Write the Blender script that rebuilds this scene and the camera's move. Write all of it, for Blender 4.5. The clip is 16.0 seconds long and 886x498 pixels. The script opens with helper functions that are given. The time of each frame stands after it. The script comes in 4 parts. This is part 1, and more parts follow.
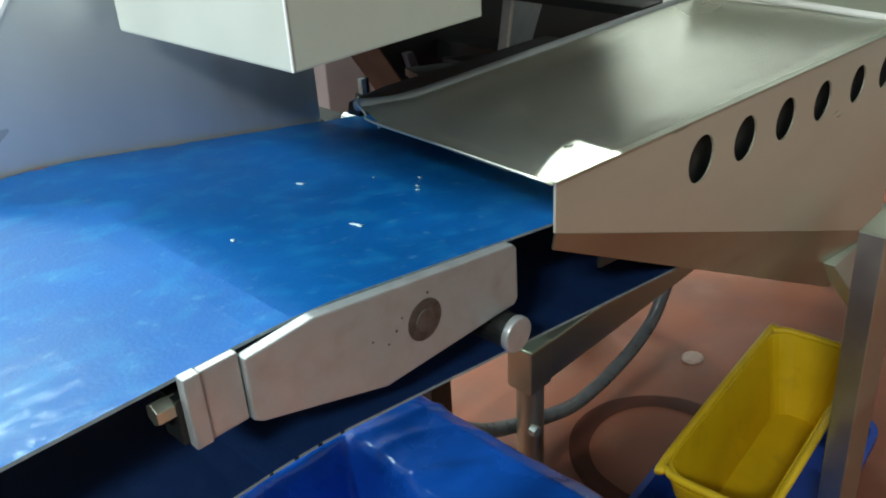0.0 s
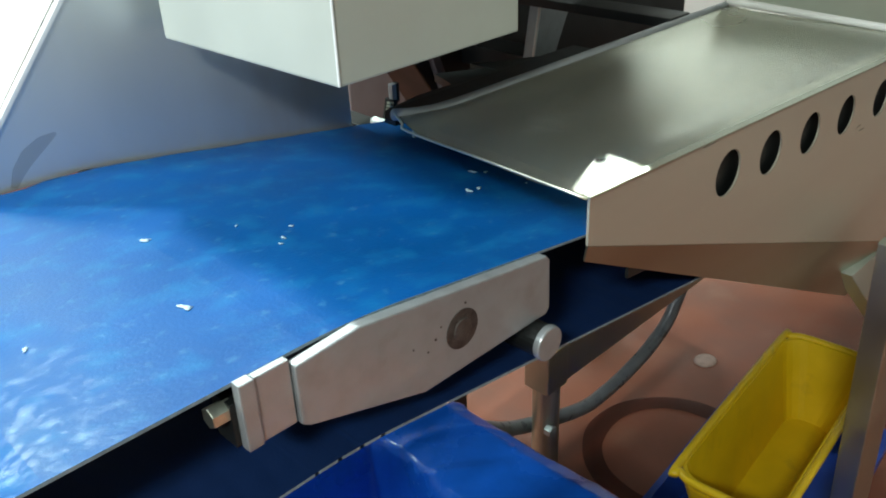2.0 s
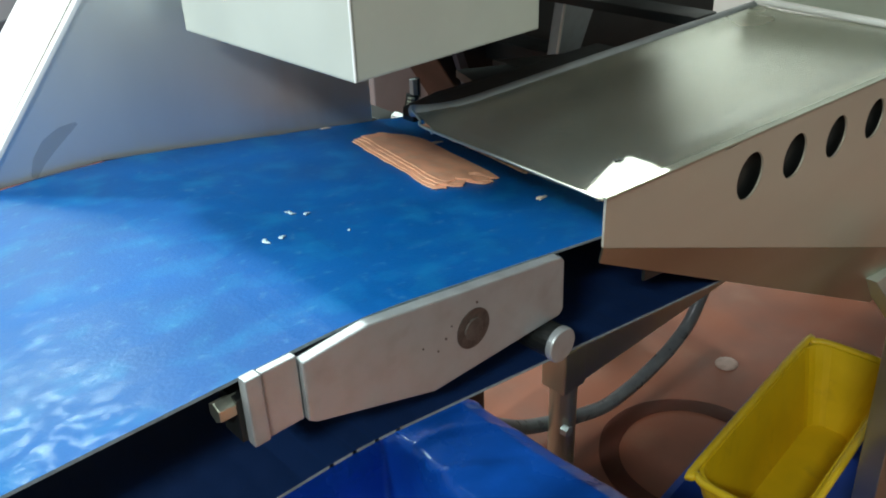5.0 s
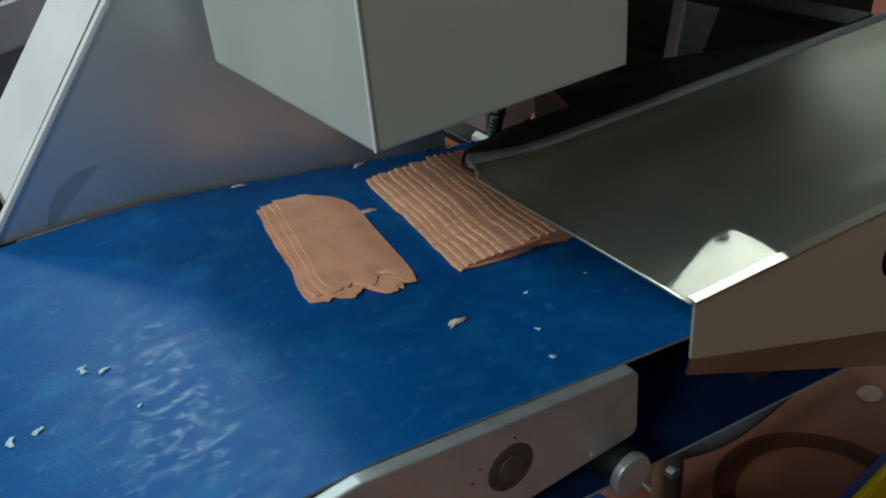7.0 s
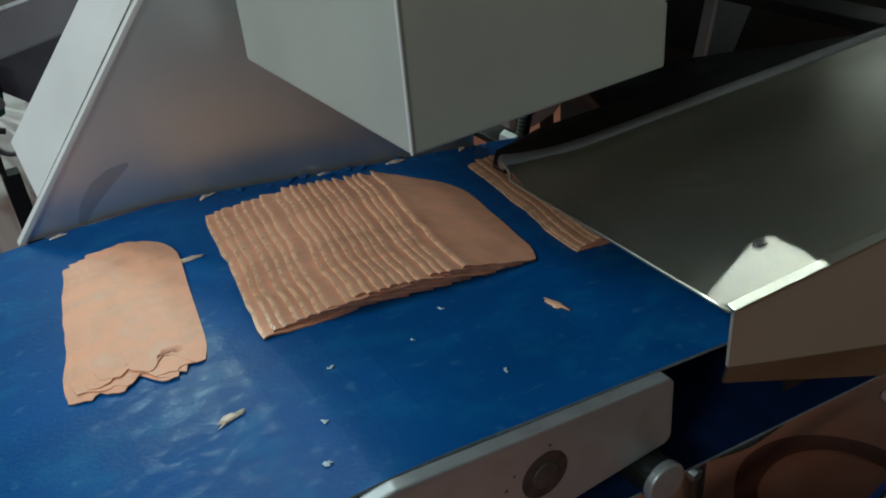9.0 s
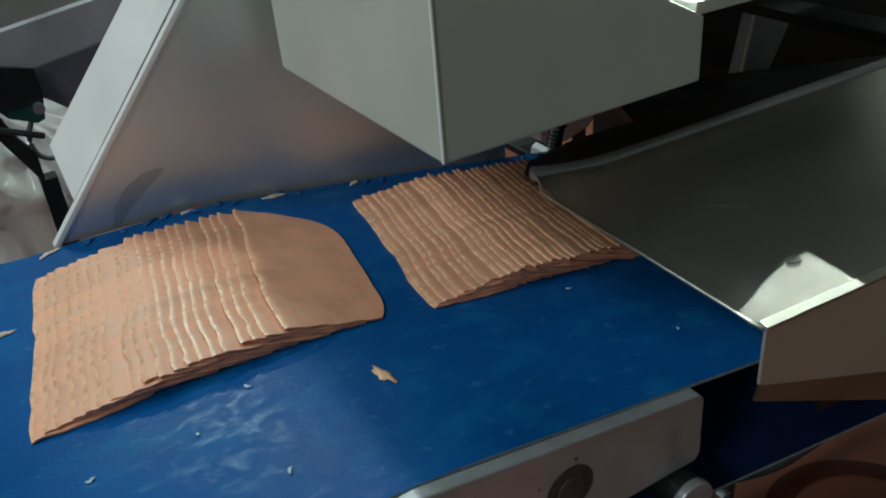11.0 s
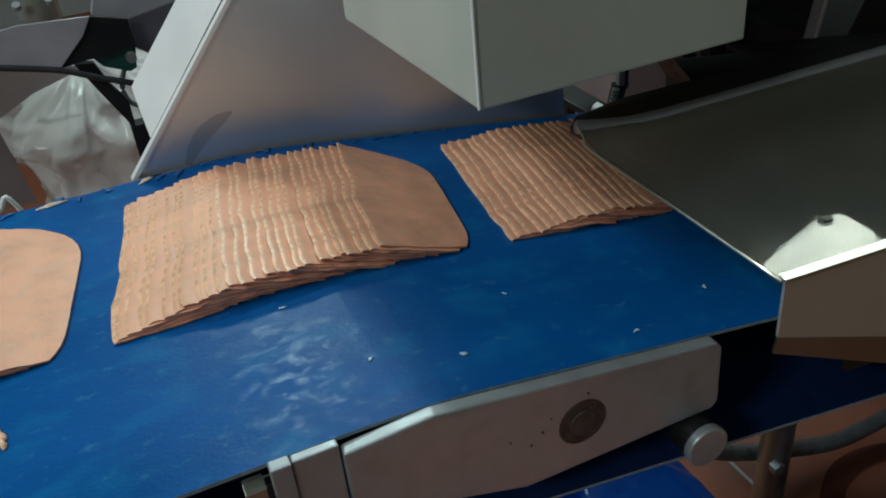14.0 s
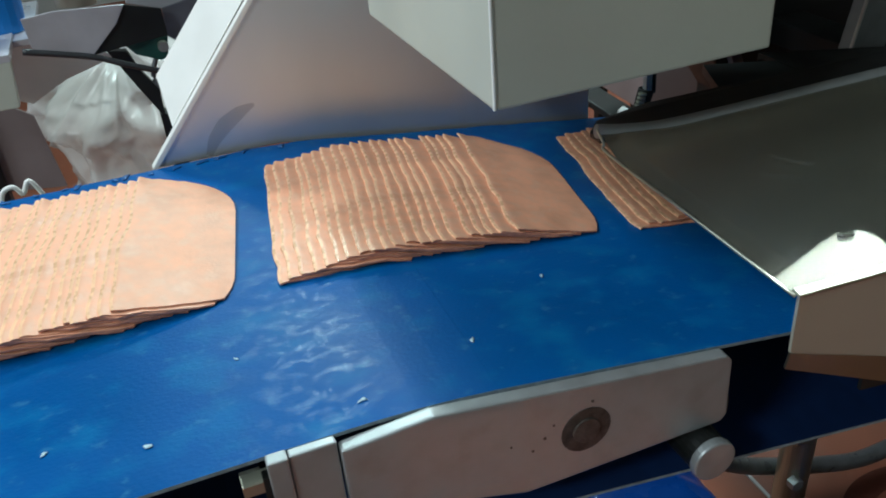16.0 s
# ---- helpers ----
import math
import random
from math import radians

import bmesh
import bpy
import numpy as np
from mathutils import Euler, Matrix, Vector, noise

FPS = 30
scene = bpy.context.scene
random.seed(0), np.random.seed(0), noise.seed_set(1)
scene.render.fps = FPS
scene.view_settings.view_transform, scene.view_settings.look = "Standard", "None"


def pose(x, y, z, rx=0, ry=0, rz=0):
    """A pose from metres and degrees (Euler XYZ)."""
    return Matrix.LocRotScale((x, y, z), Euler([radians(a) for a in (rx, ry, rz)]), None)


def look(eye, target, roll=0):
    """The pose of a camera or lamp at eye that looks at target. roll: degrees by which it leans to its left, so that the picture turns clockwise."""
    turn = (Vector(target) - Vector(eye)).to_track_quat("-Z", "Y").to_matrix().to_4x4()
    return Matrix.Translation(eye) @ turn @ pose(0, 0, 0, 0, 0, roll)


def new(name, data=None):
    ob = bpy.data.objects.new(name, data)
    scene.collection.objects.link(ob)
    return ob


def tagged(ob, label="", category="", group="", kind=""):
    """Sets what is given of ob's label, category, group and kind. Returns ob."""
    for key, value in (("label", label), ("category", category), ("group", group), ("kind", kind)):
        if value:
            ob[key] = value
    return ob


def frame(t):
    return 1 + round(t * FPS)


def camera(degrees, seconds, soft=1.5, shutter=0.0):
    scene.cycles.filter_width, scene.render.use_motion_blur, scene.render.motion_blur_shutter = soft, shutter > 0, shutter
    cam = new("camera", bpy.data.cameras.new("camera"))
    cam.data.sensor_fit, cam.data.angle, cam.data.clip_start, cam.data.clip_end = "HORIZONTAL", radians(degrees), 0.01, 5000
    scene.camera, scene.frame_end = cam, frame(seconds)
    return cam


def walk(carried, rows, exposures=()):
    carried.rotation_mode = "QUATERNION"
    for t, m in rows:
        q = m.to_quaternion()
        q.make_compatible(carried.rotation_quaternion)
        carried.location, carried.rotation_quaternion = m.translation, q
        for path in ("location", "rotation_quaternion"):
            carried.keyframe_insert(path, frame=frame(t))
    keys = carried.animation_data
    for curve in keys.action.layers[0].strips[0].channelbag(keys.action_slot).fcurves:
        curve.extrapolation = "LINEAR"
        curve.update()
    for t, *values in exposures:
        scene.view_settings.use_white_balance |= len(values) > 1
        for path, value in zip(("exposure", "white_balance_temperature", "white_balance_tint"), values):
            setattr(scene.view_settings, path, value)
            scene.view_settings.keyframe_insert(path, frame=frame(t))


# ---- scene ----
cam = camera(55.4, 16.0, soft=1.9, shutter=0.0)
# seconds, eye x y z, pitch, roll, yaw
PATH = [
    (0.0, -0.2612, -0.3797, 1.1802, -27.77, 2.87, -46.22),
    (0.5, -0.2665, -0.3720, 1.1862, -27.75, 2.31, -46.18),
    (1.0, -0.2735, -0.3662, 1.1910, -27.86, 2.01, -46.09),
    (1.5, -0.2800, -0.3694, 1.1980, -28.07, 2.01, -45.63),
    (2.0, -0.2851, -0.3723, 1.2033, -28.22, 2.09, -45.21),
    (2.5, -0.2915, -0.3784, 1.2075, -28.35, 2.22, -44.81),
    (3.0, -0.2947, -0.3804, 1.2087, -28.54, 2.28, -44.54),
    (5.5, -0.2569, -0.3698, 1.2032, -28.49, 1.25, -41.87),
    (6.0, -0.1706, -0.3411, 1.2199, -30.00, 3.05, -36.02),
    (6.5, -0.1237, -0.3084, 1.2187, -30.45, 4.44, -33.83),
    (7.0, -0.1210, -0.2935, 1.2207, -30.92, 4.59, -34.31),
    (7.5, -0.1166, -0.2873, 1.2196, -30.99, 4.63, -34.17),
    (8.0, -0.1128, -0.2779, 1.2164, -30.92, 4.31, -34.12),
    (8.5, -0.1244, -0.2836, 1.2251, -31.29, 4.76, -33.45),
    (9.0, -0.1266, -0.2811, 1.2246, -31.26, 4.55, -33.01),
    (11.5, -0.1281, -0.2813, 1.2217, -30.10, 4.55, -29.90),
    (12.0, -0.1466, -0.2842, 1.2276, -30.63, 4.49, -29.09),
    (12.5, -0.1451, -0.2888, 1.2245, -30.90, 4.38, -28.23),
    (13.0, -0.1369, -0.3079, 1.2246, -31.24, 4.87, -26.93),
    (13.5, -0.1274, -0.3234, 1.2256, -31.80, 4.95, -25.84),
    (14.0, -0.1146, -0.3288, 1.2205, -31.83, 5.10, -24.29),
    (14.5, -0.1117, -0.3262, 1.2133, -31.53, 4.85, -24.03),
    (15.0, -0.1054, -0.3314, 1.2179, -31.70, 4.69, -22.70),
    (15.5, -0.1050, -0.3316, 1.2182, -31.58, 4.31, -22.24),
    (16.0, -0.1016, -0.3306, 1.2192, -31.75, 4.24, -21.38),
]
EXPOSURES = [(0, 0.56), (5.5, 0.52), (6.1, 0.22), (6.5, -0.30), (7, -0.95), (7.5, -1.08), (8, -1.05), (9, -1.24), (12, -1.32), (12.5, -1.40), (13, -1.45), (13.5, -1.4), (14, -1.12), (14.5, -0.58), (16, -0.42)]
# the white balance turns a little cooler towards the end
COOLER = [(0, 6600), (5.5, 6550), (7, 6400), (13, 6350), (16, 6150)]
walk(cam, [(t, pose(x, y, z, 90 + p, r, w)) for t, x, y, z, p, r, w in PATH],
     exposures=[(t, e, float(np.interp(t, [a for a, _ in COOLER], [k for _, k in COOLER])), 10.0) for t, e in EXPOSURES])

# ---------------------------------------------------------------- light
world = bpy.data.worlds.new("world")
scene.world = world
world.use_nodes = True
world.node_tree.nodes["Background"].inputs[0].default_value = (0.75, 0.85, 1.0, 1)
world.node_tree.nodes["Background"].inputs[1].default_value = 0.05


def area_lamp(name, eye, target, sx, sy, watts, colour, spread=180):
    d = bpy.data.lights.new(name, "AREA")
    d.shape, d.size, d.size_y, d.energy, d.color = "RECTANGLE", sx, sy, watts, colour
    d.spread = radians(spread)
    ob = new(name, d)
    ob.matrix_world = look(eye, target)
    return ob


WARM, COOL = (0.91, 1.0, 0.95), (0.86, 0.97, 1.0)
area_lamp("key_lamp", (0.79, 1.48, 3.05), (0.1, 0.1, 0.9), 0.15, 0.15, 31, WARM)
# unseen narrow beam, added to brighten the patch at the slide's front corner
area_lamp("slide_patch_helper", (0.33, 1.48, 3.05), (0.36, -0.06, 0.90), 0.04, 0.04, 6.5, WARM, 10)
area_lamp("left_lamp", (-1.8, 0.6, 2.9), (-0.2, 0.3, 0.9), 1.3, 0.5, 60, COOL)
# unseen fill added from the front left for panel, flange and housing
area_lamp("front_left_fill", (-2.0, -1.1, 2.6), (0.1, 0.2, 0.9), 0.5, 0.25, 34, WARM)
area_lamp("rear_lamp", (0.36, 2.75, 2.95), (-0.15, 0.8, 0.8), 0.5, 0.3, 40, (0.72, 1.0, 0.93))
# unseen fill on the east wall, added to brighten the slide's reflection
area_lamp("wall_fill", (2.6, 2.6, 3.1), (4.2, 2.4, 1.6), 1.3, 0.4, 112, WARM)


# ---------------------------------------------------------------- materials
def material(name, colour, rough=0.5, metal=0.0, vary=0.12, scale=40.0, bump=0.05, bump_scale=300.0,
             rough_vary=0.1, stretch=(1, 1, 1), coat=0.0, spots=None, alpha=1.0, transmission=0.0, uv=False, specular=0.5, wear=None):
    m = bpy.data.materials.new(name)
    m.use_nodes = True
    nt = m.node_tree
    n, l = nt.nodes, nt.links
    b = n["Principled BSDF"]
    tc = n.new("ShaderNodeTexCoord")
    mp = n.new("ShaderNodeMapping")
    mp.inputs["Scale"].default_value = stretch
    l.new(tc.outputs["UV" if uv else "Object"], mp.inputs["Vector"])

    def noise_tex(sc, detail=4.0):
        t = n.new("ShaderNodeTexNoise")
        t.inputs["Scale"].default_value = sc
        t.inputs["Detail"].default_value = detail
        l.new(mp.outputs[0], t.inputs["Vector"])
        return t

    big, fine = noise_tex(scale), noise_tex(bump_scale, 3.0)
    oi = n.new("ShaderNodeObjectInfo")
    add = n.new("ShaderNodeMath")
    add.operation = "MULTIPLY_ADD"
    l.new(oi.outputs["Random"], add.inputs[0])
    add.inputs[1].default_value = 0.0 if uv else 0.15
    l.new(big.outputs["Fac"], add.inputs[2])
    mix = n.new("ShaderNodeMix")
    mix.data_type = "RGBA"
    lo = [max(0.0, c * (1 - vary)) for c in colour]
    hi = [min(1.0, c * (1 + vary)) for c in colour]
    mix.inputs["A"].default_value = (*lo, 1)
    mix.inputs["B"].default_value = (*hi, 1)
    ramp = n.new("ShaderNodeMapRange")
    ramp.inputs["From Min"].default_value, ramp.inputs["From Max"].default_value = 0.35, 0.72
    l.new(add.outputs[0], ramp.inputs["Value"])
    l.new(ramp.outputs[0], mix.inputs["Factor"])
    out = mix.outputs["Result"]
    for layer in [s for s in (spots, wear) if s]:
        colour2, sc, lo_t, hi_t, amount = layer
        t2 = noise_tex(sc, 6.0)
        r2 = n.new("ShaderNodeMapRange")
        r2.inputs["From Min"].default_value, r2.inputs["From Max"].default_value = lo_t, hi_t
        r2.inputs["To Max"].default_value = amount
        l.new(t2.outputs["Fac"], r2.inputs["Value"])
        mx = n.new("ShaderNodeMix")
        mx.data_type = "RGBA"
        mx.inputs["B"].default_value = (*colour2, 1)
        l.new(r2.outputs[0], mx.inputs["Factor"])
        l.new(out, mx.inputs["A"])
        out = mx.outputs["Result"]
    l.new(out, b.inputs["Base Color"])
    rr = n.new("ShaderNodeMapRange")
    rr.inputs["From Min"].default_value, rr.inputs["From Max"].default_value = 0.3, 0.7
    rr.inputs["To Min"].default_value = max(0.02, rough - rough_vary)
    rr.inputs["To Max"].default_value = min(1.0, rough + rough_vary)
    l.new(big.outputs["Fac"], rr.inputs["Value"])
    l.new(rr.outputs[0], b.inputs["Roughness"])
    b.inputs["Metallic"].default_value = metal
    b.inputs["Specular IOR Level"].default_value = specular
    b.inputs["Coat Weight"].default_value = coat
    b.inputs["Alpha"].default_value = alpha
    b.inputs["Transmission Weight"].default_value = transmission
    if bump:
        bn = n.new("ShaderNodeBump")
        bn.inputs["Strength"].default_value = bump
        bn.inputs["Distance"].default_value = 0.002
        l.new(fine.outputs["Fac"], bn.inputs["Height"])
        l.new(bn.outputs[0], b.inputs["Normal"])
    return m


STEEL = material("brushed_steel", (0.52, 0.56, 0.47), 0.42, 1.0, 0.10, 9, 0.04, 900, 0.08, (0.15, 1, 1))
CHUTE = material("slide_steel", (0.70, 0.72, 0.62), 0.24, 0.82, 0.10, 7, 0.02, 600, 0.05, (0.4, 1, 1),
                 spots=((0.55, 0.55, 0.50), 42, 0.62, 0.70, 0.35))
PANEL = material("panel_steel", (0.70, 0.73, 0.74), 0.40, 0.75, 0.10, 5, 0.03, 800, 0.08, (1, 1, 0.3),
                 spots=((0.50, 0.36, 0.27), 7, 0.55, 0.75, 0.5))
RAIL = material("grey_sheet", (0.50, 0.50, 0.54), 0.36, 0.35, 0.15, 12, 0.05, 300)
ALU = material("milled_aluminium", (0.37, 0.40, 0.415), 0.42, 0.55, 0.08, 60, 0.06, 700, 0.1,
               spots=((0.26, 0.23, 0.21), 38, 0.58, 0.74, 0.30))
HOUSING = material("grey_green_enamel", (0.50, 0.53, 0.46), 0.42, 0.0, 0.05, 9, 0.03, 500, 0.08)
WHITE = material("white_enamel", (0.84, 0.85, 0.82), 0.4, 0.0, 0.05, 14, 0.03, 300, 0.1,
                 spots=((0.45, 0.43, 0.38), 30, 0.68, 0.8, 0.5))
BELT = material("blue_belt", (0.0006, 0.086, 0.308), 0.40, 0.0, 0.14, 9, 0.12, 420, 0.10, (0.7, 1, 1),
                spots=((0.008, 0.19, 0.42), 34, 0.50, 0.74, 0.45), uv=True, specular=0.12,
                wear=((0.12, 0.42, 0.58), 105, 0.60, 0.76, 0.20))
# greasy glossy smears on the belt
nt_ = BELT.node_tree
smear_tex, smear_map = nt_.nodes.new("ShaderNodeTexNoise"), nt_.nodes.new("ShaderNodeMapRange")
smear_tex.inputs["Scale"].default_value, smear_tex.inputs["Detail"].default_value = 105.0, 12.0
smear_tex.inputs["Roughness"].default_value, smear_tex.inputs["Distortion"].default_value = 0.70, 0.5
smear_map.inputs["From Min"].default_value, smear_map.inputs["From Max"].default_value, smear_map.inputs["To Max"].default_value = 0.49, 0.66, 0.27
nt_.links.new(nt_.nodes["Mapping"].outputs[0], smear_tex.inputs["Vector"])
nt_.links.new(smear_tex.outputs["Fac"], smear_map.inputs["Value"])
nt_.links.new(smear_map.outputs[0], nt_.nodes["Principled BSDF"].inputs["Coat Weight"])
nt_.nodes["Principled BSDF"].inputs["Coat Roughness"].default_value = 0.24
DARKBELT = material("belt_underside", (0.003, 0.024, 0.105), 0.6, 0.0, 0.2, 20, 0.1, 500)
BELTEDGE = material("cut_belt_edge", (0.22, 0.29, 0.33), 0.6, 0.0, 0.3, 60, 0.1, 500)
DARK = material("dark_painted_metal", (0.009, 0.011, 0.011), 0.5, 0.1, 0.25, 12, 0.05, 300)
GREYDARK = material("dark_grey_sheet", (0.15, 0.155, 0.18), 0.42, 0.5, 0.2, 12, 0.05, 300)
RUBBER = material("black_rubber", (0.03, 0.033, 0.037), 0.45, 0.0, 0.25, 40, 0.1, 400)
HOSE = material("grey_hose", (0.12, 0.13, 0.14), 0.35, 0.0, 0.2, 40, 0.05, 300)
FLOOR = material("red_floor", (0.205, 0.064, 0.034), 0.50, 0.0, 0.22, 5, 0.06, 140, 0.12,
                 spots=((0.25, 0.115, 0.070), 9, 0.55, 0.75, 0.5), specular=0.3)
WALLM = material("pale_wall", (0.42, 0.44, 0.43), 0.5, 0.0, 0.06, 3, 0.02, 100)
YELLOW = material("yellow_plastic", (0.72, 0.48, 0.008), 0.38, 0.0, 0.08, 14, 0.05, 260,
                  spots=((0.45, 0.30, 0.02), 22, 0.62, 0.75, 0.4))
BLUEPL = material("blue_plastic", (0.012, 0.06, 0.38), 0.35, 0.0, 0.1, 14, 0.05, 260)
FILM = material("blue_film", (0.005, 0.085, 0.46), 0.26, 0.0, 0.35, 9, 0.45, 70, 0.1, coat=0.15)
CLEAR = material("clear_film", (0.95, 0.95, 0.93), 0.22, 0.0, 0.04, 12, 0.10, 60, 0.06, alpha=0.64, specular=0.7)
SCRAP = material("dull_scrap", (0.36, 0.25, 0.21), 0.5, 0.0, 0.25, 60, 0.1, 200)
GREEN = material("dark_green_board", (0.01, 0.07, 0.06), 0.4, 0.0, 0.2, 30, 0.05)
STAIN = material("dark_grease", (0.075, 0.062, 0.056), 0.5, 0.3, 0.4, 120, 0.3, 400)
MEAT = material("sliced_meat", (0.84, 0.418, 0.258), 0.46, 0.0, 0.14, 45, 0.10, 420, 0.1,
                spots=((0.84, 0.51, 0.35), 95, 0.48, 0.70, 0.6))
# pale fore edges of the slices, with their wet highlights put into the colour
MEAT_EDGE = material("sliced_meat_edge", (0.87, 0.515, 0.315), 0.29, 0.0, 0.20, 120, 0.12, 500, 0.08)
MEAT_RIND = material("sliced_meat_rind", (0.62, 0.27, 0.17), 0.45, 0.0, 0.25, 150, 0.15, 500)
CRUMB = material("meat_crumb", (0.72, 0.62, 0.50), 0.5, 0.0, 0.3, 300, 0.3, 700)
SMEAR = material("pale_crumb", (0.46, 0.64, 0.72), 0.45, 0.0, 0.2, 300, 0.3, 700)
SKYBLUE = material("bright_blue_plastic", (0.01, 0.20, 0.62), 0.35, 0.0, 0.1, 14, 0.05, 260)
MAUVE = material("grey_pink_enamel", (0.24, 0.20, 0.20), 0.4, 0.0, 0.1, 9, 0.03, 300)
PALE_SCUFF = material("pale_scuff", (0.50, 0.51, 0.46), 0.5, 0.2, 0.2, 60, 0.05, 300, alpha=0.08)
SKIRT = material("skirt_steel", (0.62, 0.61, 0.51), 0.44, 0.62, 0.08, 7, 0.03, 700, 0.06, (0.2, 1, 1))
BELT_MIRRORED = material("painted_reflection", (0.14, 0.17, 0.21), 0.4, 0.3, 0.3, 30, 0.05, 300, alpha=0.10)
DARK_RING = material("dark_red_floor", (0.080, 0.020, 0.012), 0.55, 0.0, 0.2, 9, 0.05, 140, alpha=0.7, specular=0.15)
FRAY = material("frayed_belt", (0.002, 0.09, 0.30), 0.5, 0.0, 0.3, 90, 0.2, 400)
WATER = material("water", (0.9, 0.95, 0.95), 0.05, 0.0, 0.02, 50, 0, 100, 0.02, transmission=1.0)


# ---------------------------------------------------------------- mesh helpers
def finish(name, bm, mat, smooth=False):
    bmesh.ops.recalc_face_normals(bm, faces=bm.faces)
    me = bpy.data.meshes.new(name)
    bm.to_mesh(me)
    bm.free()
    for m in (mat if isinstance(mat, (list, tuple)) else [mat]):
        me.materials.append(m)
    if smooth:
        for p in me.polygons:
            p.use_smooth = True
    return me


def part(name, bm, mat, parent, label="", smooth=False):
    ob = new(name, finish(name, bm, mat, smooth))
    ob.parent = parent
    return tagged(ob, label)


def thing(name, label, category, group="", kind=""):
    return tagged(new(name), label, category, group, kind)


def solo(name, bm, mat, label, category, kind="", smooth=False, group=""):
    return tagged(new(name, finish(name, bm, mat, smooth)), label, category, group, kind)


def bevel(bm, width, segments=2):
    bmesh.ops.bevel(bm, geom=bm.edges[:], offset=width, segments=segments, profile=0.6, affect="EDGES", clamp_overlap=True)
    return bm


def box(a, b, width=0.0, bm=None):
    own = bmesh.new()
    bmesh.ops.create_cube(own, size=1.0)
    for v in own.verts:
        v.co = Vector([a[i] + (v.co[i] + 0.5) * (b[i] - a[i]) for i in range(3)])
    if width:
        bevel(own, width)
    if bm is None:
        return own
    me = bpy.data.meshes.new("tmp")
    own.to_mesh(me)
    own.free()
    bm.from_mesh(me)
    bpy.data.meshes.remove(me)
    return bm


def prism(points, offset, width=0.0):
    """A flat polygon of 3D points, thickened by the vector offset."""
    bm = bmesh.new()
    lo = [bm.verts.new(p) for p in points]
    hi = [bm.verts.new(Vector(p) + Vector(offset)) for p in points]
    bm.faces.new(lo)
    bm.faces.new(hi[::-1])
    k = len(points)
    for i in range(k):
        bm.faces.new((lo[i], lo[(i + 1) % k], hi[(i + 1) % k], hi[i]))
    bmesh.ops.recalc_face_normals(bm, faces=bm.faces)
    if width:
        bevel(bm, width)
    return bm


def cylinder(a, b, r, seg=28, r2=None, width=0.0):
    a, b = Vector(a), Vector(b)
    bm = bmesh.new()
    bmesh.ops.create_cone(bm, cap_ends=True, segments=seg, radius1=r, radius2=r if r2 is None else r2, depth=(b - a).length)
    if width:
        edges = [e for e in bm.edges if len(e.link_faces) == 2 and any(len(f.verts) > 4 for f in e.link_faces)]
        bmesh.ops.bevel(bm, geom=edges, offset=width, segments=2, profile=0.5, affect="EDGES")
    q = (b - a).to_track_quat("Z", "Y").to_matrix().to_4x4()
    bmesh.ops.transform(bm, matrix=Matrix.Translation((a + b) / 2) @ q, verts=bm.verts)
    return bm


def tube(points, r, seg=12, steps=8, level=None):
    """A round tube along a smooth curve through the points; level: the height of flat points."""
    pts = [Vector(p) if level is None else Vector((*p, level)) for p in points]
    path = []
    for i in range(len(pts) - 1):
        p0, p1, p2, p3 = pts[max(i - 1, 0)], pts[i], pts[i + 1], pts[min(i + 2, len(pts) - 1)]
        for k in range(steps):
            t = k / steps
            path.append(0.5 * ((2 * p1) + (p2 - p0) * t + (2 * p0 - 5 * p1 + 4 * p2 - p3) * t * t + (3 * p1 - p0 - 3 * p2 + p3) * t ** 3))
    path.append(pts[-1])
    bm = bmesh.new()
    rings = []
    for i, p in enumerate(path):
        d = (path[min(i + 1, len(path) - 1)] - path[max(i - 1, 0)]).normalized()
        q = d.to_track_quat("Z", "Y").to_matrix()
        rings.append([bm.verts.new(p + q @ Vector((r * math.cos(a), r * math.sin(a), 0))) for a in [2 * math.pi * k / seg for k in range(seg)]])
    for ra, rb in zip(rings, rings[1:]):
        for k in range(seg):
            bm.faces.new((ra[k], ra[(k + 1) % seg], rb[(k + 1) % seg], rb[k]))
    bm.faces.new(rings[0][::-1])
    bm.faces.new(rings[-1])
    return bm


# ---------------------------------------------------------------- the room
X0, X1, Y0, Y1, TOP = -3.2, 4.2, -3.0, 5.0, 3.3
solo("floor", box((X0, Y0, -0.12), (X1, Y1, 0)), FLOOR, "worn red-brown resin factory floor with damp patches", "floor", "structure")
solo("wall_north", box((X0, Y1, 0), (X1, Y1 + 0.15, TOP)), WALLM, "plain pale factory wall", "wall", "structure")
solo("wall_south", box((X0, Y0 - 0.15, 0), (X1, Y0, TOP)), WALLM, "plain pale factory wall", "wall", "structure")
solo("wall_west", box((X0 - 0.15, Y0, 0), (X0, Y1, TOP)), WALLM, "plain pale factory wall", "wall", "structure")
solo("wall_east", box((X1, Y0, 0), (X1 + 0.15, Y1, TOP)), WALLM, "plain pale factory wall", "wall", "structure")
solo("ceiling", box((X0, Y0, TOP), (X1, Y1, TOP + 0.15)), WALLM, "plain pale factory ceiling", "ceiling", "structure")
solo("trim", box((0.744, 0.2, 0.0), (0.750, 2.6, 0.003)), WALLM, "thin pale joint line across the red floor", "floor joint", "structure")

# ---------------------------------------------------------------- conveyor
SLOPE = math.atan(0.151)
CS, SN = math.cos(SLOPE), math.sin(SLOPE)
RIGHT, LEFT = 1.95, -1.50          # ends of the carrying run, measured along it
NEAR, FAR = 0.011, 0.411
ZB = 0.90                          # height of the flat run
BEND = 0.05                        # half length of the rounding at the crest
R0 = 0.054


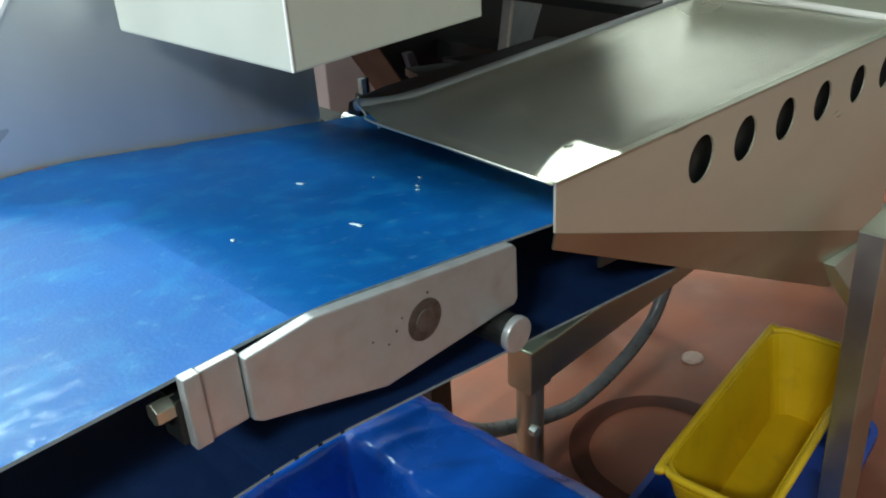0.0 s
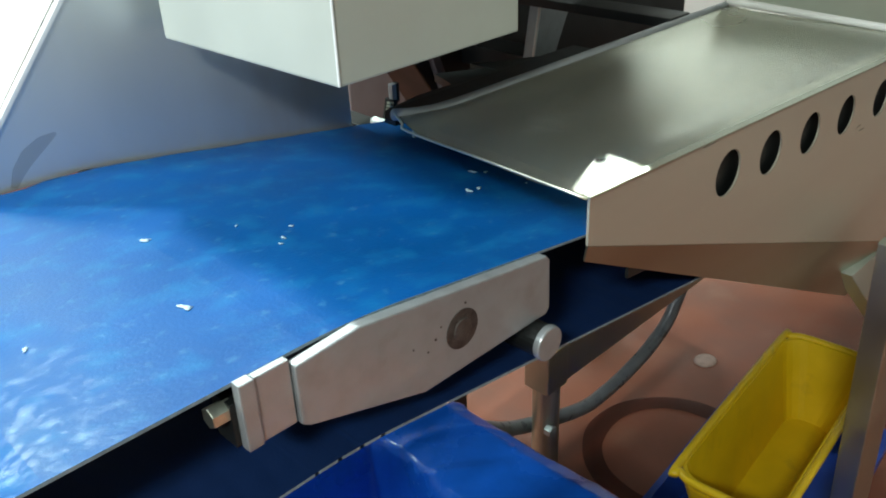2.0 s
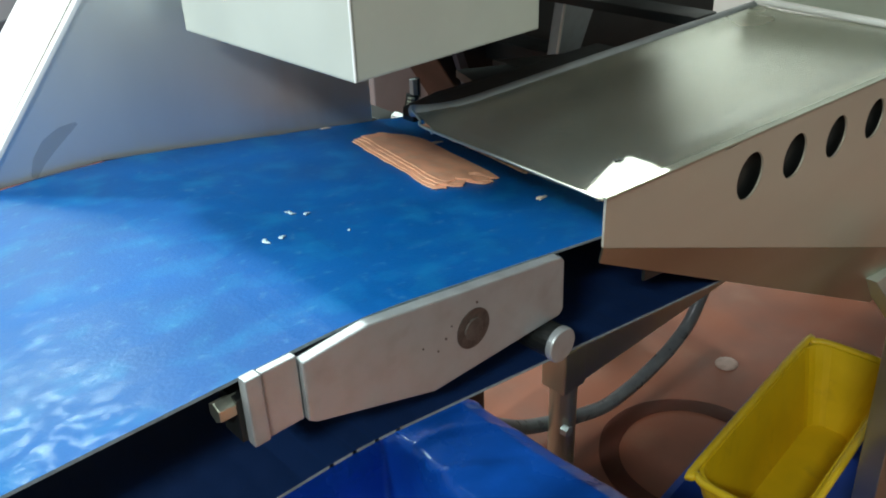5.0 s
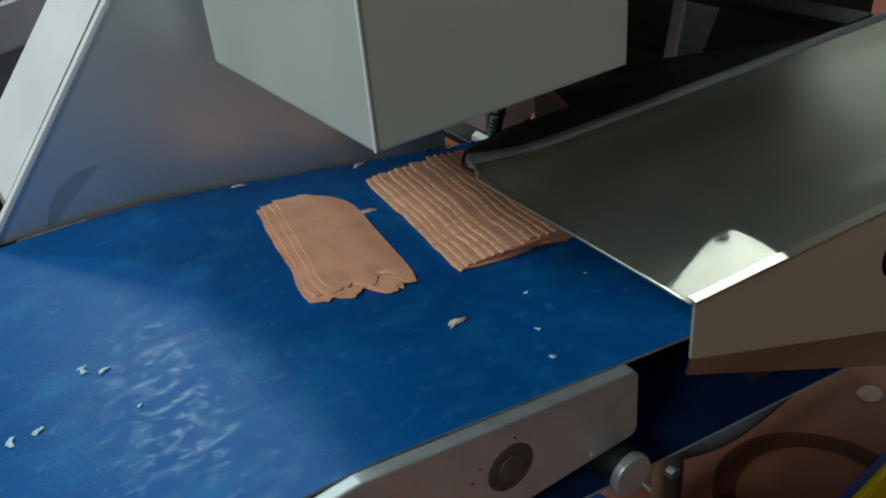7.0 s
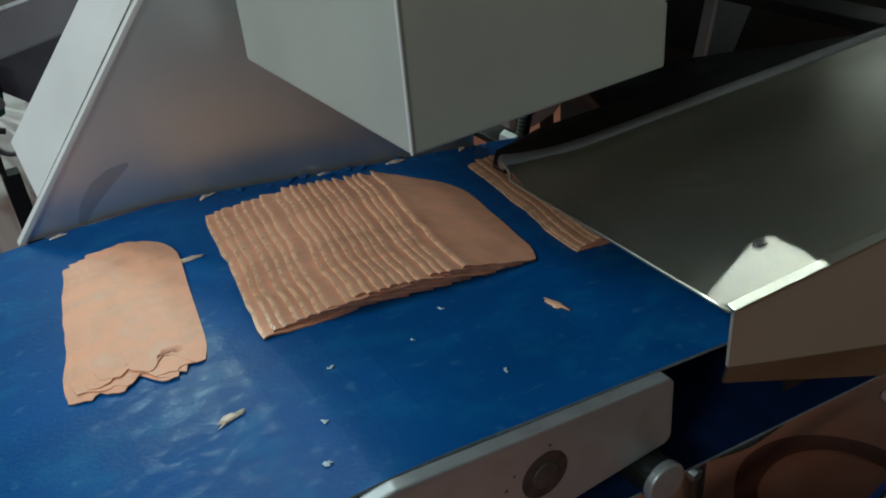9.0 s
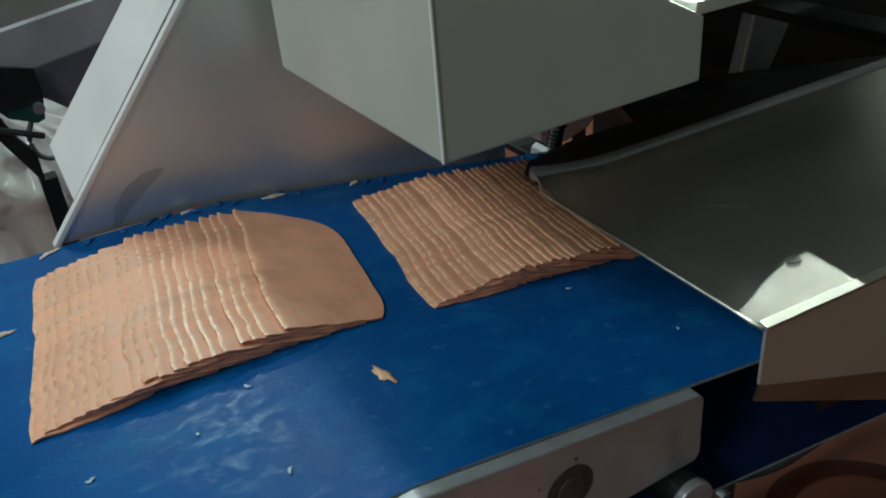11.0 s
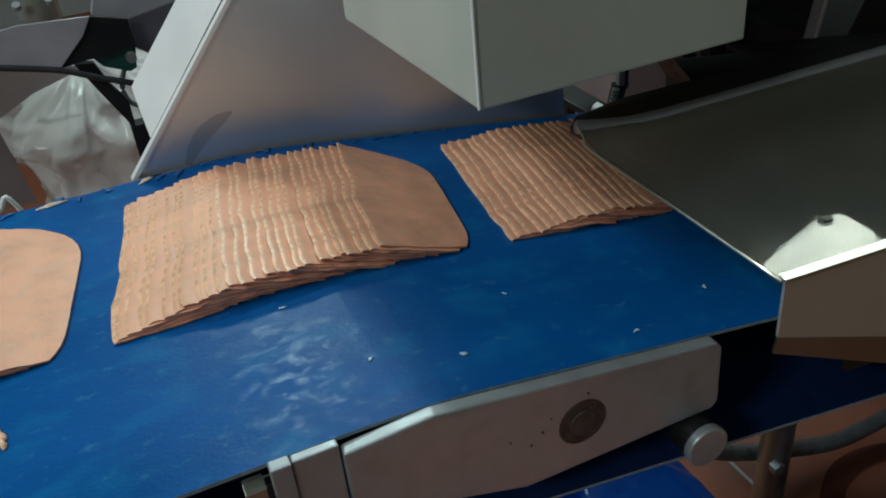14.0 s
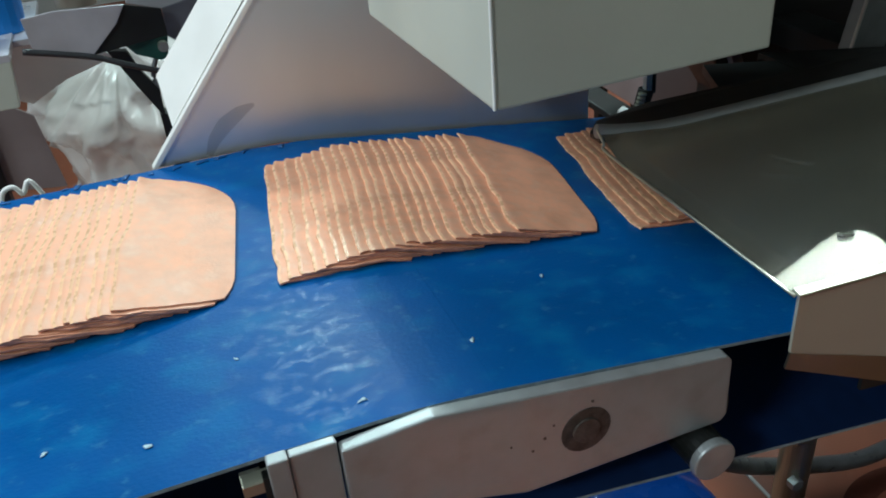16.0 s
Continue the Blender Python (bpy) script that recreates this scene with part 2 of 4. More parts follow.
def run(u):
    """Place and slope of the carrying run, u metres from the crest (uphill side positive)."""
    if u <= -BEND:
        return u, ZB, 0.0
    if u >= BEND:
        return u * CS, ZB - u * SN, SLOPE
    k = (u + BEND) / (2 * BEND)
    return u * (1 - 0.5 * k * (1 - CS)), ZB - SLOPE * (u + BEND) ** 2 / (4 * BEND), SLOPE * k


ARC = math.pi * R0
TOPRUN = RIGHT - LEFT
LOOP = 2 * TOPRUN + 2 * ARC


def loop_pose(u):
    """Pose of a belt piece at u on the closed loop; u falls as the belt moves."""
    u = (u - LEFT) % LOOP
    if u < TOPRUN:
        x, z, a = run(u + LEFT)
        return x, z, math.degrees(a)
    u -= TOPRUN
    xr, zr, ar = run(RIGHT)
    if u < ARC:
        a = u / R0
        b = a + ar
        cx, cz = xr - R0 * math.sin(ar), zr - R0 * math.cos(ar)
        return cx + R0 * math.sin(b), cz + R0 * math.cos(b), math.degrees(b)
    u -= ARC
    if u < TOPRUN:
        x, z, a = run(RIGHT - u)
        return x - 2 * R0 * math.sin(a), z - 2 * R0 * math.cos(a), math.degrees(a) + 180
    u -= TOPRUN
    xl, zl, _ = run(LEFT)
    a = u / R0
    return xl - R0 * math.sin(a), zl - R0 - R0 * math.cos(a), math.degrees(a) + 180


conveyor = thing("belt_conveyor", "blue food-grade belt conveyor with aluminium side plates", "conveyor")
PIECES = 300
STEP = LOOP / PIECES
belt_pieces = []


def belt_piece(i):
    bm = bmesh.new()
    half = STEP / 2
    rows = [(-half, 0.0), (half, 0.0), (half + 0.0065, -0.0005)]
    lay = bm.loops.layers.uv.new("UVMap")

    def edge(x):
        u = (x + i * STEP) * 55
        return FAR - 0.0015 + 0.0035 * noise.noise((u, 0.5, 2.0)) + 0.0018 * noise.noise((u * 3.1, 4.0, 1.0))

    top = [[bm.verts.new((x, y, z)) for y in ((NEAR, edge(x)) if z == 0 else (NEAR + 0.0004, edge(x) - 0.0004))] for x, z in rows]
    low = [[bm.verts.new((x, y, z - 0.0025 + (0.0010 if z else 0.0))) for y in ((NEAR, edge(x)) if z == 0 else (NEAR + 0.0004, edge(x) - 0.0004))] for x, z in rows]
    for k in range(2):
        bm.faces.new((top[k][0], top[k + 1][0], top[k + 1][1], top[k][1]))
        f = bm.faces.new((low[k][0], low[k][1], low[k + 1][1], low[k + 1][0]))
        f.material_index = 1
        for j in range(2):
            bm.faces.new((top[k][j], low[k][j], low[k + 1][j], top[k + 1][j])).material_index = 2
    for f in bm.faces:
        for lp in f.loops:
            lp[lay].uv = (lp.vert.co.x + i * STEP, lp.vert.co.y)
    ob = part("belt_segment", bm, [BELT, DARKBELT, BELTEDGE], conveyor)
    belt_pieces.append(ob)
    return ob


for i in range(PIECES):
    belt_piece(i)

# slider bed under the belt, its two end rollers and its posts
part("bed", prism([(LEFT, NEAR + 0.035, ZB - 0.004), (-BEND, NEAR + 0.035, ZB - 0.004), (BEND, NEAR + 0.035, ZB - 0.0125), (RIGHT * CS, NEAR + 0.035, ZB - 0.006 - RIGHT * SN),
                   (RIGHT * CS, NEAR + 0.035, ZB - 0.018 - RIGHT * SN), (BEND, NEAR + 0.035, ZB - 0.026), (-BEND, NEAR + 0.035, ZB - 0.016), (LEFT, NEAR + 0.035, ZB - 0.016)],
                  (0, FAR - NEAR - 0.045, 0)), DARK, conveyor, "thin dark slider bed under the belt")
for u in (LEFT, RIGHT):
    x, z, a = run(u)
    cx, cz = x - R0 * math.sin(a), z - R0 * math.cos(a)
    part("roller", cylinder((cx, NEAR + 0.002, cz), (cx, FAR - 0.002, cz), R0 - 0.005, 32), STEEL, conveyor, smooth=False)

# wing-shaped side plate at the crest
plate = part("side_plate", prism([(-0.056, 0.0, 0.896), (-0.003, 0.0, 0.8995), (0.193, 0.0, 0.871), (0.197, 0.0, 0.866), (0.198, 0.0, 0.820), (0.194, 0.0, 0.815),
                                  (0.052, 0.0, 0.814), (-0.050, 0.0, 0.846), (-0.056, 0.0, 0.850)], (0, 0.0095, 0), 0.0016), ALU, conveyor, "wing-shaped milled aluminium side plate with scuffs")
part("stained_recess", cylinder((0.092, -0.0006, 0.851), (0.092, 0.004, 0.851), 0.0168, 24), STAIN, plate, "grease-stained recess round a bolt")
part("bolt", cylinder((0.092, -0.0020, 0.851), (0.092, 0.004, 0.851), 0.0092, 20, width=0.0006), STAIN, plate, "dull round bolt head")
for dx, dz, r in ((-0.028, 0.004, 0.0011), (-0.036, -0.003, 0.0009), (0.004, 0.021, 0.0010), (-0.022, 0.012, 0.0008), (-0.05, 0.006, 0.0008)):
    part("grease_mark", cylinder((0.092 + dx, -0.0004, 0.851 + dz), (0.092 + dx + 0.001, 0.002, 0.851 + dz), r, 7), STAIN, plate)
block = part("slider_block", box((-0.083, 0.004, 0.851), (-0.057, 0.0105, 0.9005), 0.0012), ALU, conveyor, "plain aluminium slider block")
part("end_block", box((-0.095, 0.002, 0.851), (-0.0835, 0.0105, 0.9015), 0.0012), ALU, conveyor, "narrow aluminium end block")
part("bolt", cylinder((-0.110, 0.018, 0.878), (-0.094, 0.018, 0.878), 0.0075, 6, width=0.0008), STEEL, conveyor, "hexagonal steel bolt head")
part("end_plate", box((-0.0985, 0.0105, 0.852), (-0.0845, 0.032, 0.885), 0.001), DARK, conveyor)
knob = part("knob", cylinder((0.180, -0.016, 0.7985), (0.180, -0.009, 0.7985), 0.0158, 32, width=0.0015), ALU, conveyor, "round aluminium clamping knob", smooth=False)
part("shaft", cylinder((0.180, -0.009, 0.7985), (0.180, 0.060, 0.7985), 0.0150, 24), DARK, knob, "dark round shaft")
part("crossbar", box((0.165, 0.012, 0.806), (0.21, 0.40, 0.822), 0.002), DARK, conveyor)
for px, py in ((-1.4, 0.03), (-1.4, 0.39), (1.85, 0.03), (1.85, 0.39)):
    top = run(px)[1] - 2 * R0 - 0.012 if px < 0 else 0.50
    part("leg", cylinder((px, py, 0), (px, py, top), 0.02, 20), STEEL, conveyor)

# ---------------------------------------------------------------- steel chute over the belt
chute = thing("steel_chute", "brushed stainless steel chute with a perforated side skirt over the belt", "chute")


def chute_floor():
    bm = bmesh.new()
    nx, ny = 30, 14
    grid = []
    for i in range(nx + 1):
        s = i / nx
        row = []
        for j in range(ny + 1):
            v = j / ny
            x = (0.227 * (1 - v) + 0.216 * v) * (1 - s) + (1.06 * (1 - v) + 0.845 * v) * s
            y = -0.013 + 0.216 * v
            z = 0.9145 - 0.042 * s * (1 - v) + 0.014 * max(0.0, (v - 0.22) / 0.78) + 0.004 * (1 - math.exp(-13 * s)) * min(1.0, v / 0.08) * (1 - v) + 0.002 * math.sin(3.1 * s) * math.sin(3.1 * v)
            if v > 0.87:
                z += (0.003 + 0.011 * max(0.0, 1 - s * 9)) * (v - 0.87) / 0.13
            row.append(bm.verts.new((x, y, z)))
        grid.append(row)
    for i in range(nx):
        for j in range(ny):
            bm.faces.new((grid[i][j], grid[i + 1][j], grid[i + 1][j + 1], grid[i][j + 1]))
    bmesh.ops.solidify(bm, geom=bm.faces[:], thickness=0.0018)
    return bm


part("slide", chute_floor(), CHUTE, chute, "dull polished steel slide", smooth=True)
part("far_rim", tube([(0.216, 0.2035, 0.9405), (0.25, 0.2036, 0.9335), (0.30, 0.2037, 0.9295), (0.45, 0.2037, 0.9295), (0.6, 0.2038, 0.9295), (0.845, 0.204, 0.9295)], 0.0058, 12, 3), ALU, chute, "rolled edge of the slide", smooth=True)
part("near_rim", prism([(0.2265, -0.0160, 0.9138), (1.06, -0.0160, 0.8715), (1.06, -0.0085, 0.8728), (0.2275, -0.0088, 0.9147)], (0, 0, 0.0026), 0.0006), STEEL, chute, "flat folded edge of the slide")
part("lip", tube([(0.2255, -0.013, 0.9145), (0.221, 0.09, 0.9215), (0.2165, 0.186, 0.9275), (0.2160, 0.193, 0.934), (0.216, 0.2035, 0.9420)], 0.0013, 8, 5), STEEL, chute, "bright front edge of the slide", smooth=True)
part("back_wall", prism([(0.845, 0.204, 0.934), (1.06, -0.0125, 0.871), (1.065, -0.0125, 0.923), (0.85, 0.204, 0.985)], (0.002, 0.001, 0)), STEEL, chute, "upright steel back of the slide")
part("back_rim", tube([(0.846, 0.204, 0.937), (0.952, 0.096, 0.906), (1.061, -0.0125, 0.875)], 0.0055, 10, 3), WHITE, chute, smooth=True)


def skirt():
    """Side skirt with a row of round holes cut through it."""
    holes = [(0.4655, 0.8585), (0.5600, 0.8515), (0.6600, 0.8447), (0.7645, 0.8382), (0.8800, 0.8303), (0.985, 0.824)]
    r, k = 0.0250, 28
    bm = bmesh.new()
    y0 = -0.0145

    def top(x):
        return 0.9140 - 0.0505 * (x - 0.227)

    def low(x):
        return 0.871 - 0.391 * (x - 0.2285)

    xs = [0.228, 0.40]
    for a, b in zip(holes, holes[1:]):
        xs.append((a[0] + b[0]) / 2)
    xs.append(1.035)
    end = 1.10
    for i, (hx, hz) in enumerate(holes):
        a, b = xs[i + 1], xs[i + 2]
        zl = min(low(a), low(b), hz - 0.03)
        outer = []
        inner = []
        for j in range(k):
            t = 2 * math.pi * j / k
            c, s_ = math.cos(t), math.sin(t)
            ex = (b - hx) if c > 0 else (hx - a)
            lim = [ex / abs(c)] if abs(c) > 1e-6 else []
            if s_ > 1e-6:
                lim.append((top(hx) - hz) / s_)
            if s_ < -1e-6:
                lim.append(0.030 / -s_)
            d = min(lim)
            ox, oz = hx + d * c, hz + d * s_
            outer.append(bm.verts.new((ox, y0, oz)))
            inner.append(bm.verts.new((hx + r * c, y0, hz + r * s_)))
        for j in range(k):
            bm.faces.new((outer[j], outer[(j + 1) % k], inner[(j + 1) % k], inner[j]))
        # corner fillers and the sheet below the hole band
        q = [(a, top(a)), (b, top(b)), (b, hz - 0.030), (a, hz - 0.030)]
        for cx, cz in q:
            near = sorted(outer, key=lambda v: (v.co.x - cx) ** 2 + (v.co.z - cz) ** 2)[:2]
            if min((v.co.x - cx) ** 2 + (v.co.z - cz) ** 2 for v in near) > 1e-8:
                bm.faces.new((near[0], near[1], bm.verts.new((cx, y0, cz))))
        bm.faces.new([bm.verts.new(p) for p in ((a, y0, hz - 0.030), (b, y0, hz - 0.030), (b, y0, low(b)), (a, y0, low(a)))])
    a = xs[1]
    bm.faces.new([bm.verts.new(p) for p in ((0.228, y0, top(0.228)), (a, y0, top(a)), (a, y0, low(a)), (0.2285, y0, 0.871), (0.2283, y0, 0.885))])
    a = 1.035
    bm.faces.new([bm.verts.new(p) for p in ((a, y0, top(a)), (end, y0, top(end)), (end, y0, low(end)), (a, y0, low(a)))])
    bmesh.ops.remove_doubles(bm, verts=bm.verts, dist=0.0002)
    bmesh.ops.recalc_face_normals(bm, faces=bm.faces)
    geo = bmesh.ops.extrude_face_region(bm, geom=bm.faces[:])
    for v in geo["geom"]:
        if isinstance(v, bmesh.types.BMVert):
            v.co.y += 0.0022
    return bm


part("skirt", skirt(), SKIRT, chute, "steel side skirt with a row of round holes")
part("lower_fold", prism([(0.2287, -0.0145, 0.8705), (1.10, -0.0145, 0.530), (1.03, 0.022, 0.440), (0.231, -0.010, 0.8535)], (0, 0.0015, 0.0012)), STEEL, chute, "lower steel band folded inward")
# added dark sheet that stands for the shade seen through the holes
part("inner_liner", prism([(0.31, -0.004, 0.885), (1.08, -0.004, 0.85), (1.08, -0.004, 0.70), (0.31, -0.004, 0.80)], (0, 0.003, 0)), DARK, chute, "dark sheet added as the shade behind the holes")
part("far_skirt", box((0.24, 0.204, 0.910), (0.815, 0.2062, 0.932)), STEEL, chute)
part("support_arm", box((0.70, 0.204, 0.925), (0.75, 0.625, 0.938), 0.002), DARK, chute)
part("post", prism([(0.893, -0.105, 0.0), (0.98, -0.105, 0.0), (0.905, -0.105, 0.66), (0.812, -0.105, 0.66)], (0, 0.035, 0), 0.002), STEEL, chute, "grey steel support post")
part("foot_beam", prism([(0.93, -0.012, 0.535), (1.30, -0.012, 0.52), (1.30, -0.012, 0.36), (1.15, -0.012, 0.34)], (0, 0.03, 0), 0.002), HOUSING, chute, "olive painted beam under the skirt")
part("scratch", prism([(0.299, 0.108, 0.9225), (0.325, 0.090, 0.9215), (0.3253, 0.0915, 0.9216), (0.2993, 0.1095, 0.9226)], (0, 0, 0.0009)), PALE_SCUFF, chute, "pale scratch on the slide")
part("scratch", prism([(0.322, 0.127, 0.9240), (0.339, 0.103, 0.9225), (0.3398, 0.1038, 0.9226), (0.3228, 0.1278, 0.9241)], (0, 0, 0.0009)), PALE_SCUFF, chute)
solo("water_drop", (lambda b: (bmesh.ops.create_uvsphere(b, u_segments=16, v_segments=8, radius=1.0), bmesh.ops.transform(b, matrix=Matrix.Translation((0.300, 0.026, 0.9152)) @ Matrix.Diagonal((0.0065, 0.004, 0.0012, 1)), verts=b.verts), b)[2])(bmesh.new()), WATER,
     "small clear water drop lying on the steel slide", "water drop", smooth=True)

# ---------------------------------------------------------------- slicer guard: side panel, flange and sensor box
guard = thing("side_guard", "grey stainless steel side guard with a white slanted flange", "machine guard")
part("panel", prism([(-0.117, 0.416, 0.8985), (0.0, 0.416, 0.8965), (0.331, 0.416, 0.842), (0.326, 0.416, 1.36), (0.270, 0.416, 1.36)], (0, 0.004, 0), 0.0008), PANEL, guard, "dull stained stainless steel panel")
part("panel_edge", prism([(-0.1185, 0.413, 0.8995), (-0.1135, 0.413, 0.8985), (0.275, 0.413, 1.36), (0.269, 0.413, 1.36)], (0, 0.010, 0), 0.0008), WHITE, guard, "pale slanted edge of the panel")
part("flange", prism([(-0.0925, 0.4215, 0.931), (-0.0945, 0.470, 0.965), (0.240, 0.470, 1.36), (0.262, 0.4185, 1.36)], (0.002, 0.003, 0), 0.0006), WHITE, guard, "white painted slanted flange")


def ribbon(points, widths, y, thick):
    """A flat curved strip in an upright plane."""
    pts = [Vector((x, 0, z)) for x, z in points]
    bm = bmesh.new()
    rows = []
    for i, p in enumerate(pts):
        d = (pts[min(i + 1, len(pts) - 1)] - pts[max(i - 1, 0)]).normalized()
        q = Vector((-d.z, 0, d.x)) * widths[i] / 2
        rows.append([bm.verts.new((p + k * q + Vector((0, y + h, 0)))) for k, h in ((-1, 0), (1, 0), (1, thick), (-1, thick))])
    for a, b in zip(rows, rows[1:]):
        for k in range(4):
            bm.faces.new((a[k], a[(k + 1) % 4], b[(k + 1) % 4], b[k]))
    bm.faces.new(rows[0])
    bm.faces.new(rows[-1][::-1])
    return bm


# the belt's dark reflection in the panel, painted as a thin translucent strip
part("scuff", ribbon([(-0.067, 0.900), (-0.059, 0.914), (-0.047, 0.926), (-0.032, 0.935), (-0.018, 0.940)], (0.006, 0.012, 0.015, 0.012, 0.003), 0.4152, 0.0006), BELT_MIRRORED, guard, "dark curved reflection of the belt painted on the panel")
part("rivet", cylinder((0.025, 0.412, 1.066), (0.025, 0.4165, 1.066), 0.0022, 12), WHITE, guard)
part("post", box((0.10, 0.422, 0.0), (0.15, 0.472, 1.10), 0.003), DARK, guard)

hood = thing("sensor_housing", "grey-green enamelled sheet metal housing over the belt", "machine housing")


def hood_cover():
    """Box with a level base and a top that falls away along the belt."""
    bm = bmesh.new()
    base = [(0.0965, 0.127), (0.3105, 0.131), (0.306, 0.387), (0.0915, 0.383)]
    lo = [bm.verts.new((x, y, 1.0105)) for x, y in base]
    hi = [bm.verts.new((x, y, z)) for (x, y), z in zip(base, (1.165, 1.057, 1.057, 1.165))]
    bm.faces.new(lo)
    bm.faces.new(hi[::-1])
    for k in range(4):
        bm.faces.new((lo[k], lo[(k + 1) % 4], hi[(k + 1) % 4], hi[k]))
    bmesh.ops.recalc_face_normals(bm, faces=bm.faces)
    return bevel(bm, 0.0022)


part("cover", hood_cover(), HOUSING, hood, "bevelled grey-green sheet metal box")
# highlight along the near corner, painted as a white strip
part("corner_edge", cylinder((0.0958, 0.1262, 1.012), (0.0958, 0.1262, 1.164), 0.0011, 8), WHITE, hood, "corner highlight painted as a thin white strip")
part("wing_plate", box((0.304, 0.133, 1.0575), (0.62, 0.60, 1.067), 0.001), HOUSING, hood, "flat plate beside the box")
# unseen shelf and its bracket, added to bound the lit patch on the slide
part("top_shelf", box((0.318, 0.10, 1.120), (0.95, 0.46, 1.126), 0.001), HOUSING, hood, "flat shelf added above the plate to shade the slide")
part("shelf_bracket", box((0.40, 0.25, 1.066), (0.405, 0.42, 1.121), 0.001), HOUSING, hood)
part("mounting_arm", box((0.17, 0.385, 1.022), (0.23, 0.4155, 1.052), 0.002), STEEL, hood)

# ---------------------------------------------------------------- dark slicer body behind the chute
body = thing("slicer_body", "dark painted slicer body behind the steel chute", "slicing machine")
part("side_wall", prism([(0.705, 0.62, 0.34), (1.47, 0.62, 0.34), (1.47, 0.62, 1.25), (1.40, 0.62, 1.34), (0.60, 0.62, 1.38), (0.545, 0.62, 1.15), (0.545, 0.62, 0.945), (0.700, 0.62, 0.715), (0.700, 0.62, 0.345)], (0, 0.10, 0), 0.004), DARK, body, "black painted machine side")
# dark sheet and lip added over the belt to keep this region black
part("belt_cover", prism([(0.57, 0.21, 0.856), (1.92, 0.21, 0.652), (1.92, 0.44, 0.652), (0.57, 0.44, 0.856)], (0, 0, 0.012)), DARK, body, "dark sheet added over the belt to block light")
part("cover_lip", prism([(0.335, 0.21, 0.892), (0.572, 0.21, 0.857), (0.572, 0.41, 0.857), (0.47, 0.41, 0.872), (0.425, 0.315, 0.879), (0.335, 0.295, 0.892)], (0, 0, 0.010)), DARK, body)
part("guide_strip", prism([(0.222, 0.2095, 0.926), (0.30, 0.2095, 0.922), (0.572, 0.2095, 0.918), (0.572, 0.262, 0.918), (0.30, 0.262, 0.922), (0.240, 0.245, 0.925), (0.222, 0.225, 0.926)], (0, 0, 0.004)), DARK, body, "dark guide strip beside the slide")
part("guide_strip_leg", box((0.50, 0.212, 0.862), (0.52, 0.236, 0.920)), DARK, body)
part("cover_side", prism([(0.57, 0.428, 0.862), (1.92, 0.428, 0.658), (1.92, 0.428, 0.54), (0.57, 0.428, 0.75)], (0, 0.01, 0)), DARK, body)
part("cover_arm", box((0.74, 0.43, 0.80), (0.80, 0.625, 0.834), 0.002), DARK, body)
part("leg", box((0.70, 0.65, 0.0), (0.76, 0.70, 0.345), 0.003), DARK, body)
part("leg", box((1.22, 0.64, 0.0), (1.29, 0.70, 0.345), 0.003), DARK, body)
part("upright", prism([(0.712, 0.445, 0.832), (0.770, 0.445, 0.832), (0.905, 0.445, 1.10), (0.764, 0.445, 1.10)], (0, 0.018, 0), 0.002), ALU, body, "grey steel upright")
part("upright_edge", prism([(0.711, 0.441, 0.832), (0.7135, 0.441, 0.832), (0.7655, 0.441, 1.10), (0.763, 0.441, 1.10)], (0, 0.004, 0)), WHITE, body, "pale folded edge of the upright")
part("brace", prism([(0.655, 0.605, 0.83), (0.672, 0.605, 0.83), (0.72, 0.605, 0.71), (0.70, 0.605, 0.71)], (0, 0.012, 0), 0.001), GREYDARK, body)

clamp = thing("spring_clamp", "white block with a threaded spring plunger beside the chute", "clamp")
part("clamp_block", prism([(0.386, 0.425, 0.814), (0.389, 0.425, 0.832), (0.396, 0.425, 0.836), (0.416, 0.425, 0.820), (0.405, 0.425, 0.812)], (0, 0.026, 0), 0.0012), WHITE, clamp, "white plastic wedge block")
part("plunger", cylinder((0.407, 0.436, 0.822), (0.416, 0.436, 0.857), 0.0088, 18, width=0.001), DARK, clamp, "dark plunger body")
for k in range(7):
    part("thread", cylinder((0.3985 + 0.0012 * k, 0.428, 0.829 + 0.0042 * k), (0.3991 + 0.0012 * k, 0.428, 0.8312 + 0.0042 * k), 0.0048, 12), STEEL, clamp)
part("pin", box((0.411, 0.4290, 0.852), (0.419, 0.4365, 0.878), 0.001), ALU, clamp, "bright square pin")
part("pin_side", box((0.4192, 0.4295, 0.852), (0.4245, 0.4365, 0.878), 0.001), DARK, clamp)
part("bracket", box((0.396, 0.449, 0.806), (0.43, 0.66, 0.815), 0.002), DARK, clamp)

# ---------------------------------------------------------------- below the belt
frame_ = thing("lower_frame", "tubular steel stand with a slim beam under the conveyor", "machine stand")
part("leg", cylinder((0.695, 0.385, 0.0), (0.695, 0.385, 0.27), 0.025, 28), STEEL, frame_, "round steel leg")
part("cap", box((0.664, 0.358, 0.262), (0.722, 0.412, 0.352), 0.004), STEEL, frame_, "dull steel leg cap")
part("beam", box((0.721, 0.362, 0.264), (2.1, 0.410, 0.345), 0.003), STEEL, frame_, "slim steel beam")
part("bolt", cylinder((0.677, 0.353, 0.178), (0.677, 0.368, 0.178), 0.011, 6, width=0.001), ALU, frame_, "bright clamp bolt")
part("leg", cylinder((2.05, 0.385, 0.0), (2.05, 0.385, 0.27), 0.034, 28), STEEL, frame_)

